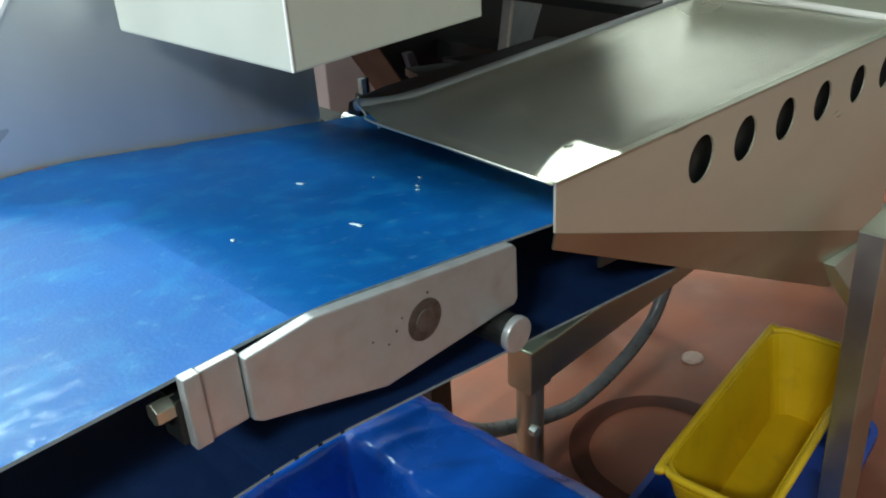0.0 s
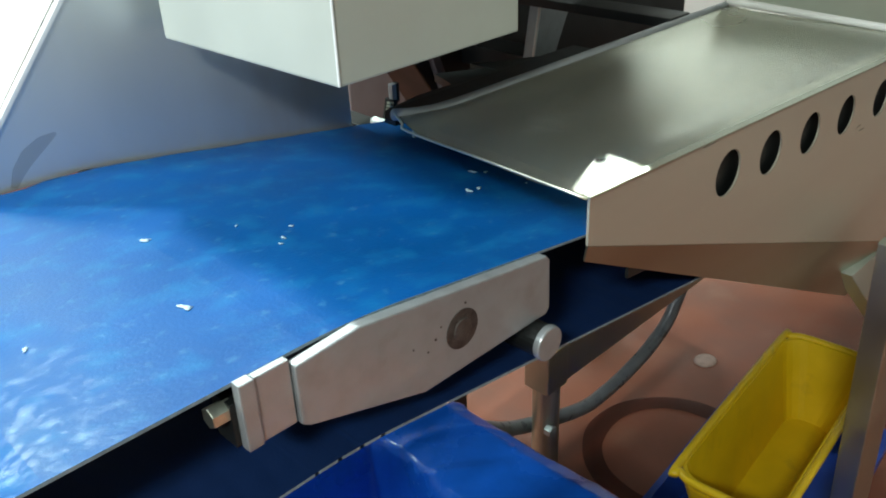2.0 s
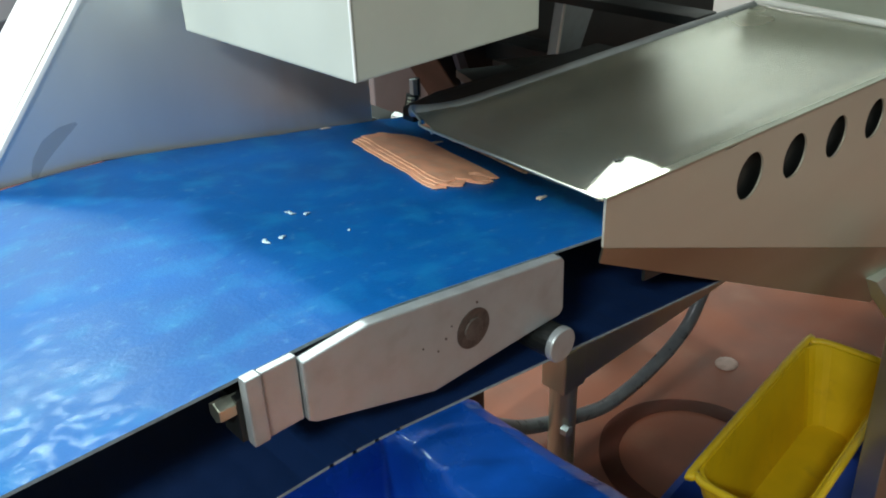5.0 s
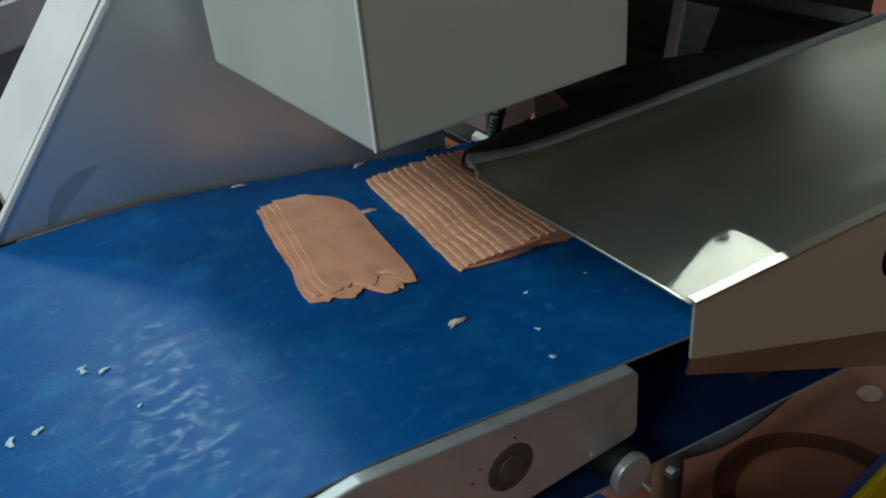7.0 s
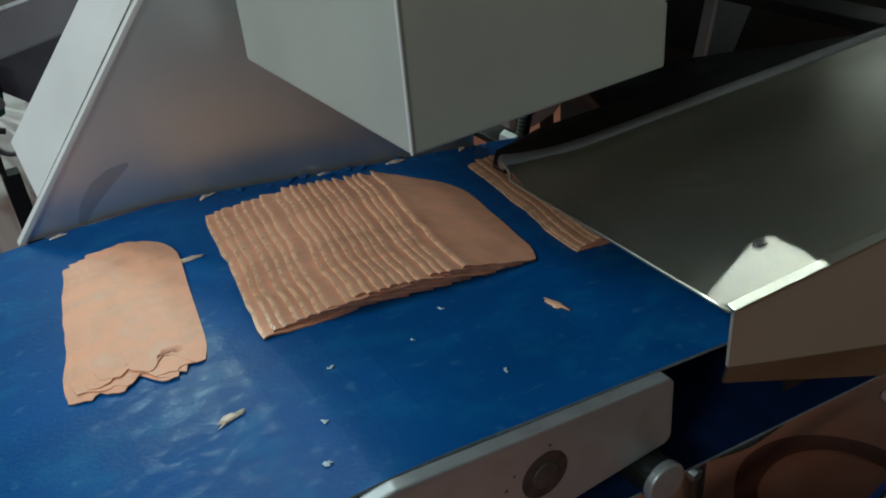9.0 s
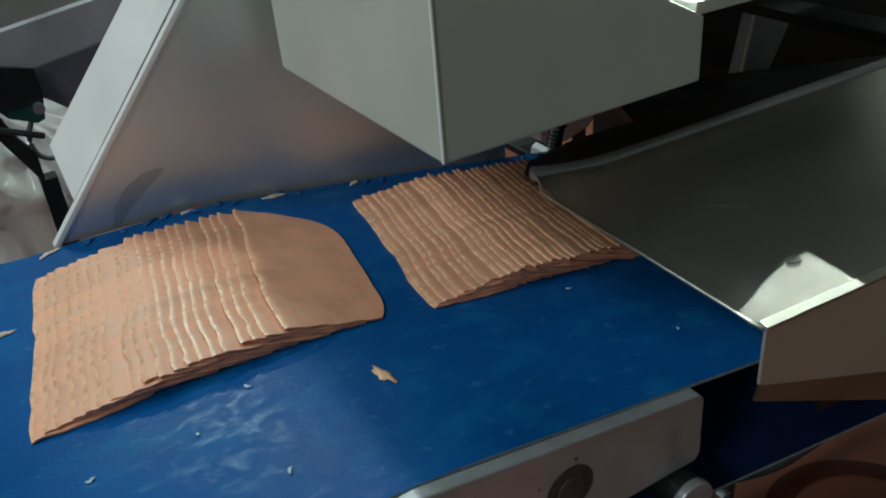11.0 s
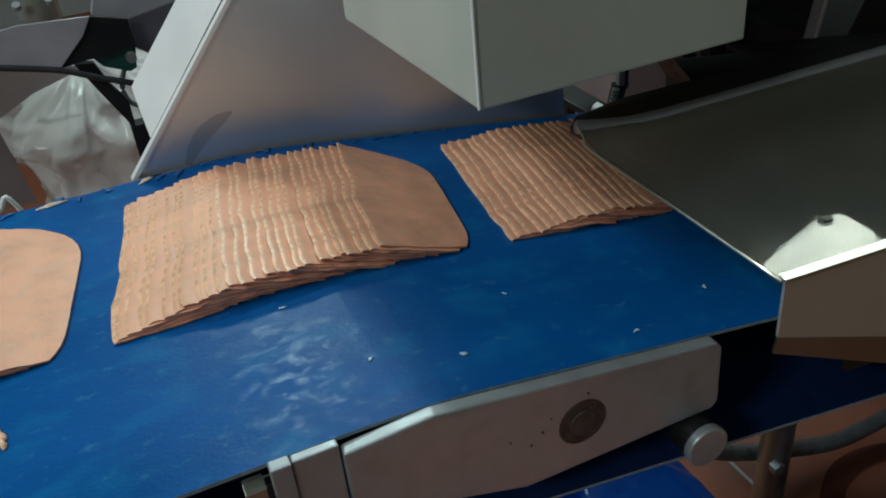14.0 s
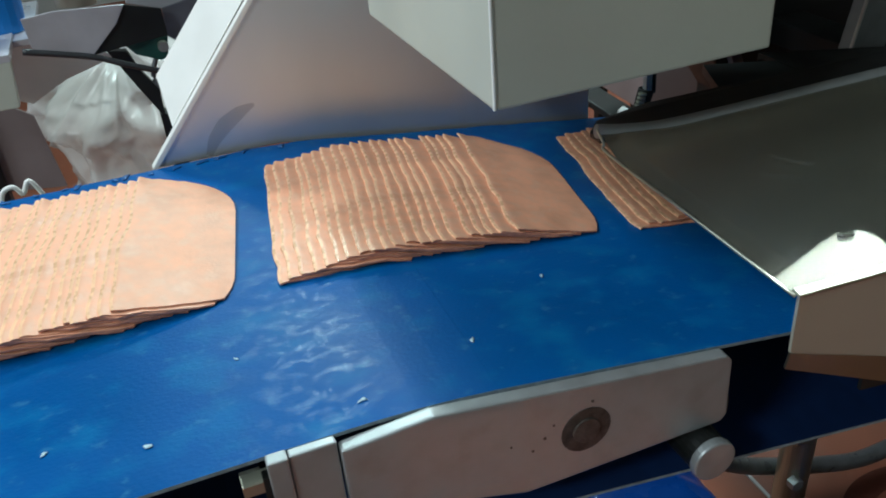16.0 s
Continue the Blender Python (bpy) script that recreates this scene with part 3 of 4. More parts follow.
solo("hose", tube([(1.34, 0.44, 0.62), (1.30, 0.435, 0.32), (1.215, 0.43, 0.158), (1.14, 0.43, 0.103), (1.05, 0.43, 0.078), (0.965, 0.43, 0.068), (0.87, 0.43, 0.074), (0.711, 0.44, 0.124), (0.60, 0.44, 0.185), (0.48, 0.44, 0.29), (0.42, 0.43, 0.42), (0.40, 0.42, 0.70)], 0.0145, 14, 8), HOSE,
     "smooth grey hose sagging under the conveyor", "hose", smooth=True)


def floor_ring(cx, cy, r, w):
    """A flat ring with an uneven width, just proud of the floor."""
    bm = bmesh.new()
    rows = []
    for k in range(72):
        a = 2 * math.pi * k / 72
        q = Vector((math.cos(a), math.sin(a), 0))
        h = w * (1 + 0.25 * noise.noise(q * 2.0))
        rows.append([bm.verts.new(Vector((cx, cy, 0.0025)) + q * (r + e * h)) for e in (-0.5, 0.5)])
    for k in range(72):
        a, b = rows[k], rows[(k + 1) % 72]
        bm.faces.new((a[0], a[1], b[1], b[0]))
    return bm


# darker ring laid on the floor
solo("floor_stain", floor_ring(0.955, 0.255, 0.165, 0.044), DARK_RING, "dark ring mark on the red floor", "stain", "structure")


def tub(a, b, z0, z1, taper, wall, rim):
    """An open rectangular tub with rounded corners and a folded rim."""
    bm = bmesh.new()

    def ring(x0, y0, x1, y1, z, r):
        out = []
        for cx, cy, s0 in ((x1 - r, y1 - r, 0), (x0 + r, y1 - r, 90), (x0 + r, y0 + r, 180), (x1 - r, y0 + r, 270)):
            for k in range(5):
                t = radians(s0 + 22.5 * k)
                out.append(bm.verts.new((cx + r * math.cos(t), cy + r * math.sin(t), z)))
        return out

    def grown(g, z, r):
        return ring(a[0] + g, a[1] + g, b[0] - g, b[1] - g, z, r)

    rings = [grown(taper, z0, 0.03), grown(0, z1 - 0.02, 0.04), grown(-rim, z1 - 0.02, 0.045), grown(-rim, z1, 0.045), grown(wall, z1, 0.037), grown(taper + wall, z0 + wall, 0.03)]
    for p, q in zip(rings, rings[1:]):
        for k in range(20):
            bm.faces.new((p[k], p[(k + 1) % 20], q[(k + 1) % 20], q[k]))
    bm.faces.new(rings[0][::-1])
    bm.faces.new(rings[-1])
    return bm


def placed(ob, m):
    ob.matrix_world = m
    return ob


tub_ = thing("yellow_tub", "open yellow plastic tub standing on a blue crate", "tub")
part("shell", tub((-0.245, -0.082), (0.245, 0.082), 0.0, 0.162, 0.036, 0.005, 0.002), YELLOW, tub_, "yellow plastic shell with stained base")
part("rim", tube([(-0.250, -0.045), (-0.250, 0.045), (-0.238, 0.074), (-0.21, 0.086), (0.21, 0.086), (0.238, 0.074), (0.250, 0.045), (0.250, -0.045), (0.238, -0.074), (0.21, -0.086), (-0.21, -0.086), (-0.238, -0.074), (-0.250, -0.045)], 0.007, 8, 5, 0.162), YELLOW, tub_, "rounded yellow rim", smooth=True)
placed(tub_, pose(0.920, 0.045, 0.082, 0, 0, 5))
placed(solo("blue_crate", tub((-0.30, -0.13), (0.29, 0.16), 0.0, 0.078, 0.012, 0.006, 0.006), BLUEPL, "low blue plastic crate under the yellow tub", "crate"), pose(0.920, 0.045, 0.0, 0, 0, 5))


def film_cover():
    """Crumpled film drawn over the top of a bin."""
    bm = bmesh.new()
    nx, ny = 110, 90
    x0, x1, y0, y1 = -0.22, 0.388, -0.12, 0.37
    grid = []
    for i in range(nx + 1):
        row = []
        for j in range(ny + 1):
            s, v = i / nx, j / ny
            x, y = x0 + (x1 - x0) * s, y0 + (y1 - y0) * v
            d = min(s, 1 - s, v, 1 - v)
            # inside the bin the film sinks and lies smooth; on the rim band it is creased
            inset = min(0.243 + 0.010 * noise.noise((y * 9, 2.0, 5.0)) - x, x + 0.12, y + 0.04, 0.33 - y)
            sunk = min(1.0, max(0.0, inset / 0.022))
            sunk = sunk * sunk * (3 - 2 * sunk)
            crease = 0.012 * max(0.0, 1 - 9 * abs(noise.noise((x * 1.6 + y * 4.5, y * 1.2 - x * 1.5, 1.7)))) * (0.5 + noise.noise((x * 6, y * 6, 12)))
            crease += 0.007 * max(0.0, 1 - 7 * abs(noise.noise((x * 3 + y * 13, y * 2 - x * 4, 4)))) * max(0.0, 0.3 + noise.noise((x * 5, y * 5, 31)))
            crease += 0.009 * max(0.0, 1 - 5 * abs(noise.noise((x * 7 + y * 30, y * 6 - x * 9, 21)))) * max(0.0, 0.15 + noise.noise((x * 4, y * 4, 44)))
            z = 0.464 + 0.004 * noise.noise((x * 3, y * 2.5, 0.3)) + crease * (1 - 0.8 * sunk) - 0.13 * sunk - 0.05 * sunk * max(0.0, inset - 0.022)
            z += 0.0008 * noise.noise((x * 14 + y * 50, y * 20, 9))
            z -= 0.02 * max(0, 0.06 - d) / 0.06
            if d == 0:
                z -= 0.20
                x += 0.012 * noise.noise((x * 9, y * 9, 7)) + (0.01 if s == 1 else -0.01 if s == 0 else 0)
                y += 0.012 * noise.noise((x * 9, y * 9, 3)) + (0.01 if v == 1 else -0.01 if v == 0 else 0)
            row.append(bm.verts.new((x, y, z)))
        grid.append(row)
    for i in range(nx):
        for j in range(ny):
            bm.faces.new((grid[i][j], grid[i + 1][j], grid[i + 1][j + 1], grid[i][j + 1]))
    return bm


bin_ = thing("covered_bin", "bin lined with crumpled glossy blue plastic film", "bin")
part("bin", tub((-0.20, -0.10), (0.372, 0.35), 0.0, 0.43, 0.03, 0.006, 0.006), BLUEPL, bin_, "deep blue plastic bin")
part("film_cover", film_cover(), FILM, bin_, "crumpled glossy blue film", smooth=True)

solo("floor_scrap", (lambda b: (bmesh.ops.create_uvsphere(b, u_segments=14, v_segments=6, radius=1.0), bmesh.ops.transform(b, matrix=Matrix.Translation((1.285, 0.371, 0.002)) @ Matrix.Diagonal((0.030, 0.026, 0.004, 1)), verts=b.verts), b)[2])(bmesh.new()), SCRAP,
     "dull pinkish flat scrap lying on the red floor", "scrap", smooth=True)

# ---------------------------------------------------------------- machinery and bag beyond the guard
rack = thing("infeed_frame", "dark grey sheet metal frame of a neighbouring machine", "machine frame")
part("rail_sheet", prism([(-0.249, 1.000, 0.912), (-0.205, 1.000, 0.916), (-0.108, 1.000, 0.910), (-0.125, 1.000, 0.884), (-0.168, 1.000, 0.845), (-0.246, 1.000, 0.863)], (0, 0.004, 0), 0.001), RAIL, rack, "bent grey sheet metal rail")
part("rail_corner", prism([(-0.108, 1.006, 0.908), (-0.058, 1.006, 0.894), (-0.057, 1.006, 0.853), (-0.113, 1.006, 0.848), (-0.168, 1.006, 0.843), (-0.125, 1.006, 0.883)], (0, 0.004, 0), 0.0008), DARK, rack, "dark folded rail corner")
part("trough", prism([(-0.105, 1.040, 0.901), (-0.057, 1.040, 0.886), (0.139, 1.040, 0.920), (0.149, 1.040, 0.977), (-0.090, 1.040, 0.942)], (0, 0.006, 0.004), 0.0008), RAIL, rack, "wide dark grey trough")
part("side_sheet", prism([(-0.056, 1.030, 0.888), (0.137, 1.030, 0.921), (0.119, 1.030, 0.816), (-0.022, 1.030, 0.815), (-0.057, 1.030, 0.845)], (0, 0.005, 0), 0.0008), GREYDARK, rack, "grey side sheet")
part("board", prism([(-0.121, 1.020, 0.844), (-0.057, 1.020, 0.851), (-0.064, 1.020, 0.817), (-0.075, 1.020, 0.813), (-0.110, 1.020, 0.829)], (0, 0.004, 0)), GREEN, rack, "dark green board under the rail")
part("stud", cylinder((-0.068, 1.008, 0.836), (-0.068, 1.022, 0.836), 0.008, 14), STEEL, rack, "steel stud")
for sx in (-0.20, -0.155):
    part("rivet", cylinder((sx, 1.045, 0.935), (sx, 1.05, 0.928), 0.006, 12), ALU, rack)
part("column", cylinder((-0.175, 1.09, 0.90), (-0.155, 1.12, 1.30), 0.030, 28), HOUSING, rack, "pale round column", smooth=True)
part("upper_bar", prism([(-0.13, 1.16, 1.02), (0.3, 1.16, 1.03), (0.3, 1.16, 0.985), (-0.13, 1.16, 0.975)], (0, 0.02, 0), 0.002), DARK, rack, "black upper bar")
part("strut", prism([(-0.151, 1.045, 0.835), (-0.122, 1.045, 0.830), (-0.109, 1.045, 0.793), (-0.089, 1.045, 0.760), (-0.090, 1.045, 0.708), (-0.094, 1.045, 0.716), (-0.123, 1.045, 0.775)], (0, 0.015, 0), 0.0015), DARK, rack, "black slanting strut")
part("foot", prism([(-0.098, 1.045, 0.718), (-0.072, 1.045, 0.718), (-0.072, 1.045, 0.0), (-0.098, 1.045, 0.0)], (0, 0.03, 0), 0.002), DARK, rack)
part("cable", tube([(-0.260, 1.000, 0.867), (-0.210, 1.000, 0.854), (-0.166, 1.000, 0.841), (-0.126, 1.000, 0.822), (-0.073, 1.000, 0.799)], 0.0048, 8, 6), RUBBER, rack, "black cable", smooth=True)
part("hook", tube([(-0.080, 1.05, 0.813), (-0.092, 1.05, 0.785), (-0.088, 1.05, 0.757), (-0.066, 1.05, 0.747), (-0.05, 1.05, 0.775)], 0.004, 8, 6), HOSE, rack, "grey hooked cable", smooth=True)
part("leg", box((0.24, 1.07, 0.0), (0.29, 1.12, 0.90), 0.003), DARK, rack)
part("rail_bracket", box((-0.30, 1.004, 0.855), (-0.28, 1.30, 0.866), 0.001), RAIL, rack)
part("back_sheet", prism([(-0.347, 1.300, 0.828), (-0.274, 1.300, 0.796), (-0.136, 1.300, 0.754), (-0.238, 1.300, 0.726), (-0.307, 1.300, 0.692), (-0.380, 1.300, 0.729)], (0, 0.006, 0), 0.001), WHITE, rack, "pale grey sheet behind the rail")
part("lower_sheet", prism([(-0.393, 1.320, 0.722), (-0.316, 1.320, 0.665), (-0.300, 1.320, 0.513), (-0.456, 1.320, 0.535)], (0, 0.006, 0), 0.001), MAUVE, rack, "dull brown-grey lower sheet")

clip = thing("wire_clip", "small bright bent steel clip beside the belt", "clip")
part("wire", tube([(-0.252, 0.428, 0.880), (-0.246, 0.430, 0.900), (-0.236, 0.430, 0.904), (-0.230, 0.430, 0.896), (-0.222, 0.430, 0.907), (-0.214, 0.430, 0.890)], 0.0022, 8, 5), WHITE, clip, smooth=True)
part("base", box((-0.258, 0.4125, 0.872), (-0.208, 0.436, 0.882), 0.001), STEEL, clip)


def film_bag():
    """A large crumpled film bag: a closed bellied form with sharp folds."""
    bm = bmesh.new()
    nu, nv = 150, 90
    rings = []
    for j in range(nv + 1):
        v = j / nv
        row = []
        for i in range(nu):
            a = 2 * math.pi * i / nu
            c, s = math.cos(a), math.sin(a)
            r = (0.115 + 0.075 * v ** 1.5) * math.sqrt(max(0.03, 1 - max(0.0, v - 0.86) / 0.145))
            q = Vector((c * 1.3 + 0.5 * v, s * 1.3, v * 3.0))
            big = 1 - 3 * abs(noise.noise(q * 1.1 + Vector((3, 1, 0))))
            mid = 1 - 4 * abs(noise.noise(q * 2.4 + Vector((0, 7, 2))))
            tiny = 1 - 4 * abs(noise.noise(q * 6.0 + Vector((5, 2, 8))))
            k = 0.30 + 0.70 * v
            top = max(0.0, v - 0.55) / 0.45
            r += k * 0.038 * max(-0.35, big) + (0.006 + 0.022 * top) * max(-0.4, mid) + 0.011 * top * max(-0.5, tiny)
            z = 0.72 * v + 0.035 * noise.noise(q * 1.9) * v
            row.append(bm.verts.new((-0.075 - 0.070 * v ** 1.3 + r * 1.05 * c, 1.42 + r * s, max(z, 0.002))))
        rings.append(row)
    for p, q in zip(rings, rings[1:]):
        for k in range(nu):
            bm.faces.new((p[k], p[(k + 1) % nu], q[(k + 1) % nu], q[k]))
    bm.faces.new(rings[-1])
    return bm


solo("plastic_bag", film_bag(), CLEAR, "large crumpled translucent plastic bag standing on the floor", "plastic bag", smooth=True)
part("bin_shelf", box((-0.46, 1.09, 0.852), (-0.25, 1.34, 0.862), 0.001), RAIL, rack, "grey steel shelf")
part("leg", box((-0.44, 1.30, 0.0), (-0.40, 1.335, 0.853), 0.003), DARK, rack)
part("side_arm", prism([(-0.315, 1.085, 0.868), (-0.287, 1.085, 0.862), (-0.300, 1.085, 0.760), (-0.330, 1.085, 0.760)], (0, 0.02, 0), 0.002), HOUSING, rack, "pale grey bracket")
placed(solo("blue_bin", tub((-0.085, -0.10), (0.085, 0.10), 0.0, 0.17, 0.010, 0.004, 0.004), SKYBLUE, "bright blue plastic bin on the frame's shelf", "bin"), pose(-0.340, 1.21, 0.863, 0, 0, 4))

# ---------------------------------------------------------------- behind the housing
cabinet = thing("floor_cabinet", "dull grey rounded sheet metal cabinet behind the slicer", "cabinet")
part("shell", prism([(0.945, 1.2, 0.428), (0.965, 1.2, 0.420), (1.02, 1.2, 0.418), (1.083, 1.2, 0.435), (1.115, 1.2, 0.462), (1.128, 1.2, 0.50), (1.128, 1.2, 0.80), (0.945, 1.2, 0.80)], (0, 0.30, 0), 0.004), MAUVE, cabinet, "grey-pink painted sheet metal shell")
for lx, ly in ((0.96, 1.22), (1.07, 1.22), (0.96, 1.45), (1.07, 1.45)):
    part("leg", box((lx, ly, 0.0), (lx + 0.025, ly + 0.025, 0.432), 0.002), DARK, cabinet)

# ---------------------------------------------------------------- sliced meat on the belt
# metres that the belt has moved at each time
TRAVEL = [(0, 0), (0.5, 0.0415), (1, 0.0845), (1.5, 0.1315), (2, 0.195), (2.5, 0.2335), (3, 0.274), (5.5, 0.4865), (6, 0.526), (6.5, 0.560), (7, 0.6055),
          (7.5, 0.6465), (8, 0.683), (8.5, 0.744), (9, 0.789), (11.5, 0.989), (12, 1.0495), (12.5, 1.0873), (13, 1.1278), (13.5, 1.1663), (14, 1.2063),
          (14.5, 1.2478), (15, 1.3003), (15.5, 1.3513), (16, 1.3948)]


def travel(t):
    return float(np.interp(t, [a for a, _ in TRAVEL], [b for _, b in TRAVEL]))


TIMES = [k * 0.5 for k in range(33)]
SW, SL, ST, PITCH = 0.081, 0.197, 0.0018, 0.0094   # slice width, length, thickness; step between slices
riders = []                                        # (object, place along the belt at the start, half length, height)


def slice_mesh(k, count, rng, pitch, torn=False, y_shift=0.0, row_seed=0.0):
    """One thin slice as it lies on the ones before it: its fore edge is held up by them."""
    bm = bmesh.new()
    nx, ny = (20 if torn else 12), 18
    thick = ST * (0.42 if torn else 0.7)
    lift = 0.0006 if torn else 0.00132
    wide = SW - 0.012 if torn else SW
    spike = rng.uniform(0.0, 0.0014)
    drop = rng.uniform(-0.001, 0.001)
    jag = rng.random() * 50
    skew = 0.17 + rng.uniform(-0.008, 0.008)
    y_mid = (0.260 + 0.0036 * (k - 1.5) if torn else 0.2585 + y_shift) + rng.uniform(-0.0018, 0.0018)
    curl = rng.uniform(0.0001, 0.0007)
    rows = []
    cuts = [k / 20 for k in range(21)] if torn else [0.0, 0.012, 0.03, 0.055, 0.085, 0.125, 0.25, 0.38, 0.5, 0.62, 0.74, 0.87, 1.0]
    ridge = rng.uniform(0.0002, 0.0006)
    for i in range(nx + 1):
        s = cuts[i]
        row = []
        for j in range(ny + 1):
            v = 0.5 - 0.5 * math.cos(math.pi * (0.12 + 0.76 * j / ny)) / math.cos(math.pi * 0.12)
            # outline of one cut: one rounded corner, one pointed, uneven ends
            e = 2 * v - 1
            left = -wide / 2 + (0.0005 if e > 0 else 0.003) * max(0.0, (abs(e) - 0.86) / 0.14) ** 2
            right = wide / 2 - (0.026 if torn else 0.038) * max(0.0, (e - 0.25) / 0.75) ** (3.2 if torn else 2.2) - (0.004 if torn else 0.007) * max(0.0, (-e - 0.72) / 0.28) ** 2
            half_l = (0.89 if torn else 1.0) * SL / 2 * (1 - 0.022 * max(0.0, 2 * s - 1) ** 3)
            x = left + (right - left) * s
            x += (0.0046 * noise.noise((v * 5.0, row_seed + 0.035 * k, 0.0)) + 0.0014 * noise.noise((v * 13, jag, 0.0)) + 0.0008 * noise.noise((v * 34, jag, 2.0))) * (1 - s)
            y = e * half_l + 0.0024 * noise.noise((s * 6, jag, 5.0 + (1 if e > 0 else 0)))
            if not torn:
                y += spike * max(0.0, (e - 0.85) / 0.15) * max(0.0, 1 - 3 * s) - drop * max(0.0, (-e - 0.85) / 0.15)
            if torn and e < -0.93:
                y += 0.020 * max(0.0, noise.noise((s * 4, jag * 0.3, 8.0))) + 0.0025 * noise.noise((s * 21, jag, 4.0))
            if torn and e < 0:
                y -= e * (0.009 - 0.021 * s)
            x += skew * e * SL / 2 * 0.95
            under = min(k, max(0.0, (SW * (1 - s)) / pitch))
            z = lift * under + 0.0010 + curl * max(0.0, 0.25 - s) * 4 * (0.5 + 0.5 * math.sin(7 * v + jag))
            z += 0.0007 * noise.noise((x * 60, y * 45, jag))
            if not torn:
                z += ridge * (0.75 + 0.5 * noise.noise((v * 9, jag, 3.0))) * (1 - ((s - 0.05) / 0.075) ** 2 if s < 0.125 else 0.0)
                z -= 0.0005 * max(0.0, 1 - s / 0.03)
            row.append((x, y_mid + y, z))
        rows.append(row)
    top = [[bm.verts.new((x, y, z + thick / 2)) for x, y, z in row] for row in rows]
    low = [[bm.verts.new((x, y, max(0.0002, z - thick / 2))) for x, y, z in row] for row in rows]
    for i in range(nx):
        for j in range(ny):
            bm.faces.new((top[i][j], top[i + 1][j], top[i + 1][j + 1], top[i][j + 1])).material_index = 1 if cuts[i] < 0.03 and not torn else 0
            bm.faces.new((low[i][j], low[i][j + 1], low[i + 1][j + 1], low[i + 1][j]))

    def side(corners, index):
        bm.faces.new([bm.verts.new(v.co) for v in corners]).material_index = index

    for j in range(ny):
        side((top[0][j], top[0][j + 1], low[0][j + 1], low[0][j]), 1)
        side((top[nx][j], low[nx][j], low[nx][j + 1], top[nx][j + 1]), 0)
    for i in range(nx):
        side((top[i][0], low[i][0], low[i + 1][0], top[i + 1][0]), 0 if torn else 2)
        side((top[i][ny], top[i + 1][ny], low[i + 1][ny], low[i][ny]), 0 if torn else 2)
    return bm


rng = random.Random(7)
# where each row of slices begins along the belt at the start, and how many slices it has
for start, count, pitch, label in ((0.675, 4, 0.0064, "thin pink cooked meat slice in a short torn row"), (0.794, 19, 0.0087, "thin pink cooked meat slice in a shingled row on the belt"),
                                   (1.061, 26, 0.00737, "thin pink cooked meat slice in a shingled row on the belt"), (1.353, 21, 0.0092, "thin pink cooked meat slice in a shingled row on the belt"),
                                   (1.645, 12, PITCH, "thin pink cooked meat slice in a shingled row on the belt")):
    gaps = [rng.choice((0.8, 0.9, 0.95, 1.0, 1.0, 1.1, 1.5)) for k in range(count)]
    places = [pitch * (count - 1) * sum(gaps[:k]) / sum(gaps[:count - 1]) for k in range(count)]
    for k in range(count):
        ob = solo("meat_slice", slice_mesh(k, count, rng, pitch, count < 6, 0.007 if start > 1.3 else 0.004, start * 40), [MEAT, MEAT_EDGE, MEAT_RIND], label, "meat slice", smooth=True, group="shingled meat slices")
        riders.append((ob, start + (SW / 2 - 0.006 if count < 6 else SW / 2) + places[k] + rng.uniform(-0.001, 0.001), SW / 2, 0.0))


def crumb(u, y, size, mat, label, turn=None):
    """A thin ragged scrap: an uneven bent outline, thicker in the middle."""
    bm = bmesh.new()
    seed = rng.random() * 90
    ang = rng.uniform(0, 3) * (0.2 if mat == CRUMB else 1.0) if turn is None else turn
    long, wide = size * (1.7 if mat == CRUMB else 1.4), size * (0.50 if mat == CRUMB else 0.62)
    ring, mid = [], []
    for k in range(18):
        a = 2 * math.pi * k / 18
        c, s = math.cos(a), math.sin(a)
        r = 1 + 0.75 * noise.noise((c * 1.6 + seed, s * 1.6, 0.0)) + 0.45 * noise.noise((c * 4 + seed, s * 4, 3.0))
        x, w = long * r * c, wide * r * s + 0.35 * wide * math.cos(2.4 * c)
        ring.append((x, w))
        mid.append((0.5 * x, 0.5 * w + 0.15 * wide))
    q = Matrix.Rotation(ang, 2)
    h = 0.0005 + 0.16 * size
    levels = []
    for pts, z in ((ring, 0.0002), (ring, 0.0006), (mid, h)):
        level = []
        for k, (x, w) in enumerate(pts):
            p = q @ Vector((x, w))
            level.append(bm.verts.new((p.x, y + p.y, z * (1 + 0.5 * noise.noise((k * 0.7, seed, z * 900))))))
        levels.append(level)
    for a, b in zip(levels, levels[1:]):
        for k in range(18):
            bm.faces.new((a[k], a[(k + 1) % 18], b[(k + 1) % 18], b[k]))
    bm.faces.new(levels[0][::-1])
    bm.faces.new(levels[-1])
    ob = solo("meat_crumb", bm, mat, label, "crumb", smooth=True, group="crumbs on the belt")
    riders.append((ob, u, size, 0.0))


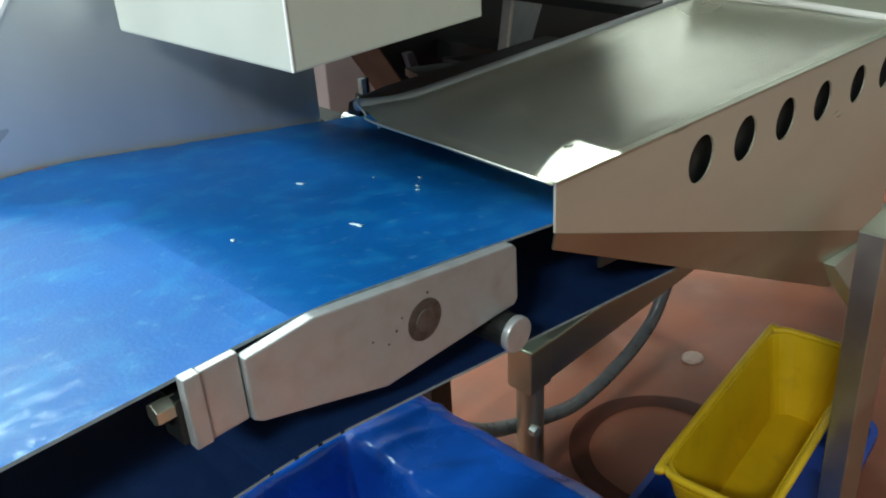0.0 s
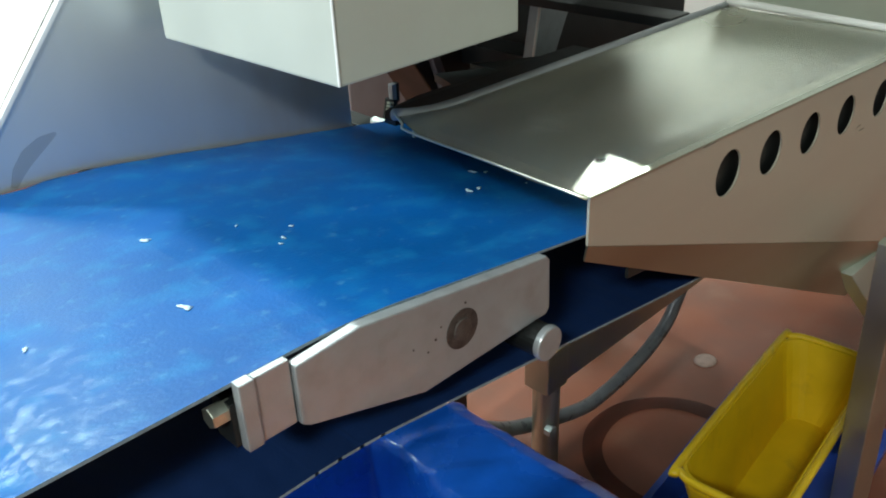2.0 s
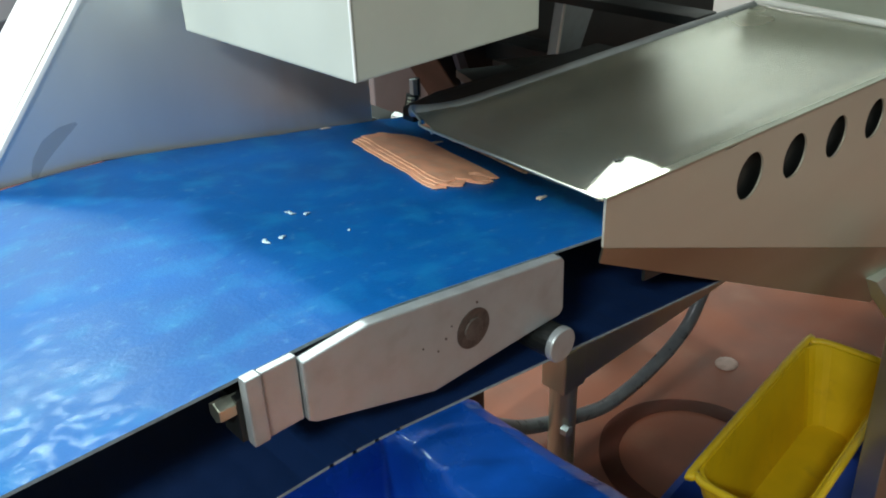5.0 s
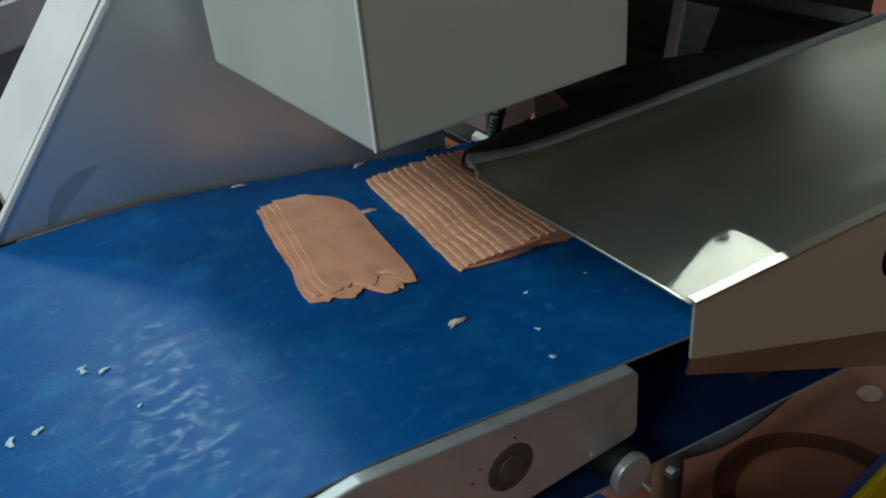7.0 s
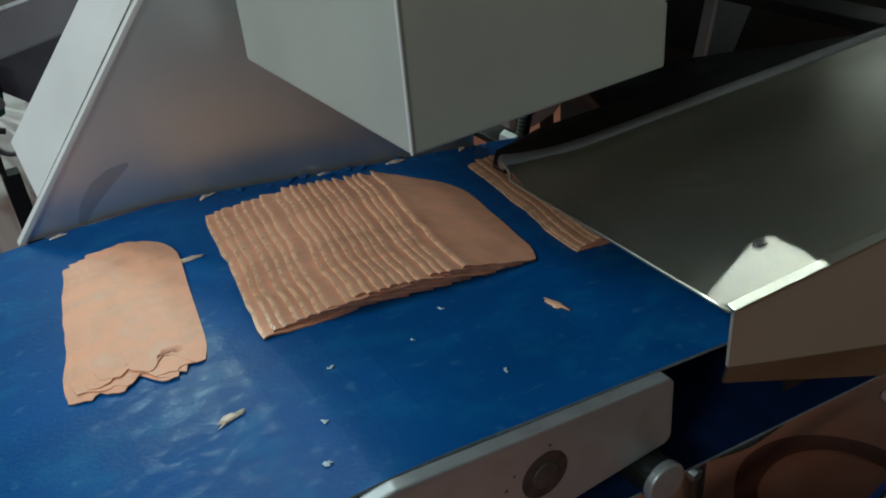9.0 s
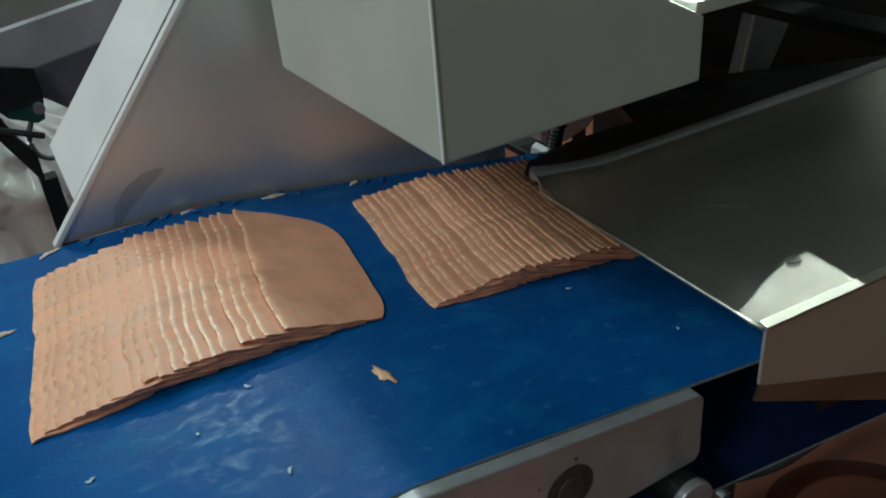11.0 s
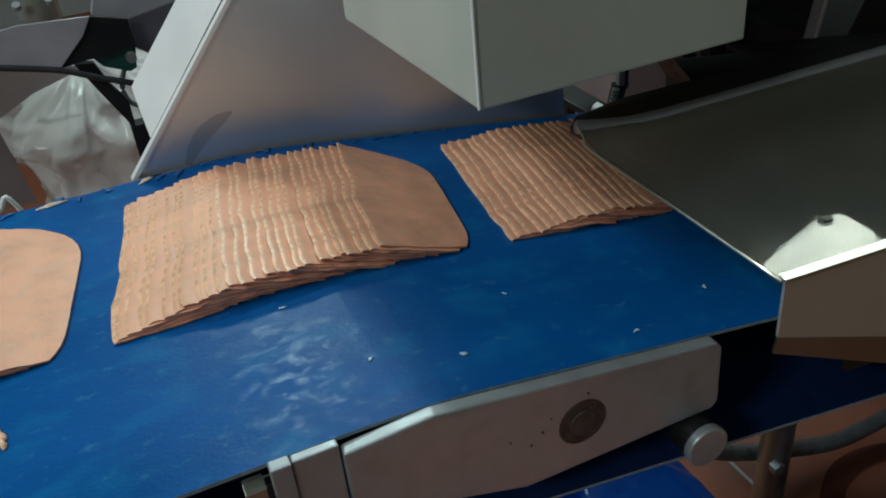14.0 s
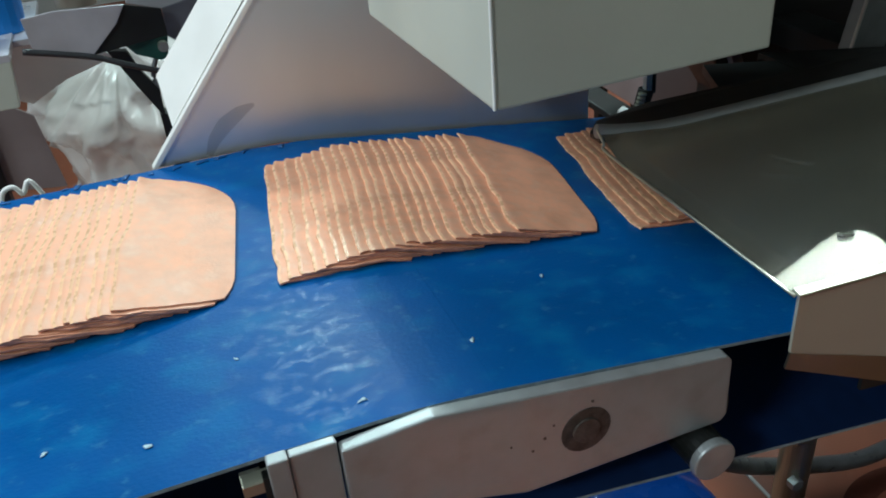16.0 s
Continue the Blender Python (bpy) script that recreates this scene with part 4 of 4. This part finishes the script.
PALE, BIT = "tiny pale crumb stuck to the blue belt", "small torn meat scrap lying on the blue belt"
for u, y, size in ((0.1265, 0.108, 0.0042), (0.157, 0.224, 0.0032), (0.241, 0.154, 0.0022), (0.262, 0.172, 0.0018), (0.232, 0.145, 0.0012), (0.225, 0.198, 0.0014), (0.03, 0.14, 0.0022),
                   (0.46, 0.153, 0.0036), (0.475, 0.152, 0.003), (0.51, 0.194, 0.0032), (0.521, 0.185, 0.003), (0.529, 0.136, 0.0015), (0.78, 0.069, 0.0016), (0.51, 0.197, 0.002),
                   (0.804, 0.113, 0.0014), (0.779, 0.070, 0.0014), (0.766, 0.038, 0.0018), (0.806, 0.114, 0.0013), (0.903, 0.14, 0.0018), (0.865, 0.115, 0.0014), (0.898, 0.057, 0.002),
                   (0.765, 0.039, 0.0016), (1.19, 0.065, 0.0016), (1.243, 0.046, 0.002), (1.156, 0.145, 0.0016), (1.44, 0.06, 0.0018), (1.30, 0.10, 0.0012), (1.36, 0.03, 0.002), (1.52, 0.12, 0.0014)):
    crumb(u, y, size, SMEAR, PALE)
crumb(0.979, 0.106, 0.0066, MEAT_EDGE, BIT, 1.85)
for u, y, size in ((0.737, 0.104, 0.0058), (0.776, 0.298, 0.006), (0.825, 0.402, 0.005), (0.70, 0.405, 0.004), (0.94, 0.404, 0.005), (1.02, 0.403, 0.006), (1.10, 0.405, 0.005)):
    crumb(u, y, size, CRUMB, BIT)

# frayed lumps along the far edge of the belt
for k in range(26):
    crumb(0.86 + 0.021 * k + rng.uniform(-0.008, 0.008), 0.405 + rng.uniform(-0.004, 0.003), rng.uniform(0.002, 0.005), FRAY, "frayed blue thread at the edge of the belt")


def motions():
    for i, ob in enumerate(belt_pieces):
        rows = []
        for t in TIMES:
            x, z, a = loop_pose(i * STEP - travel(t))
            rows.append((t, pose(x, 0, z, 0, a, 0)))
        walk(ob, rows)
    for ob, u0, half, lift in riders:
        rows = []
        for t in TIMES:
            u = u0 - travel(t)
            xa, za, _ = run(u - half)
            xb, zb, _ = run(u + half)
            rows.append((t, pose((xa + xb) / 2, 0, (za + zb) / 2 + 0.0004, 0, math.degrees(math.atan2(za - zb, xb - xa)), 0)))
        walk(ob, rows)


motions()
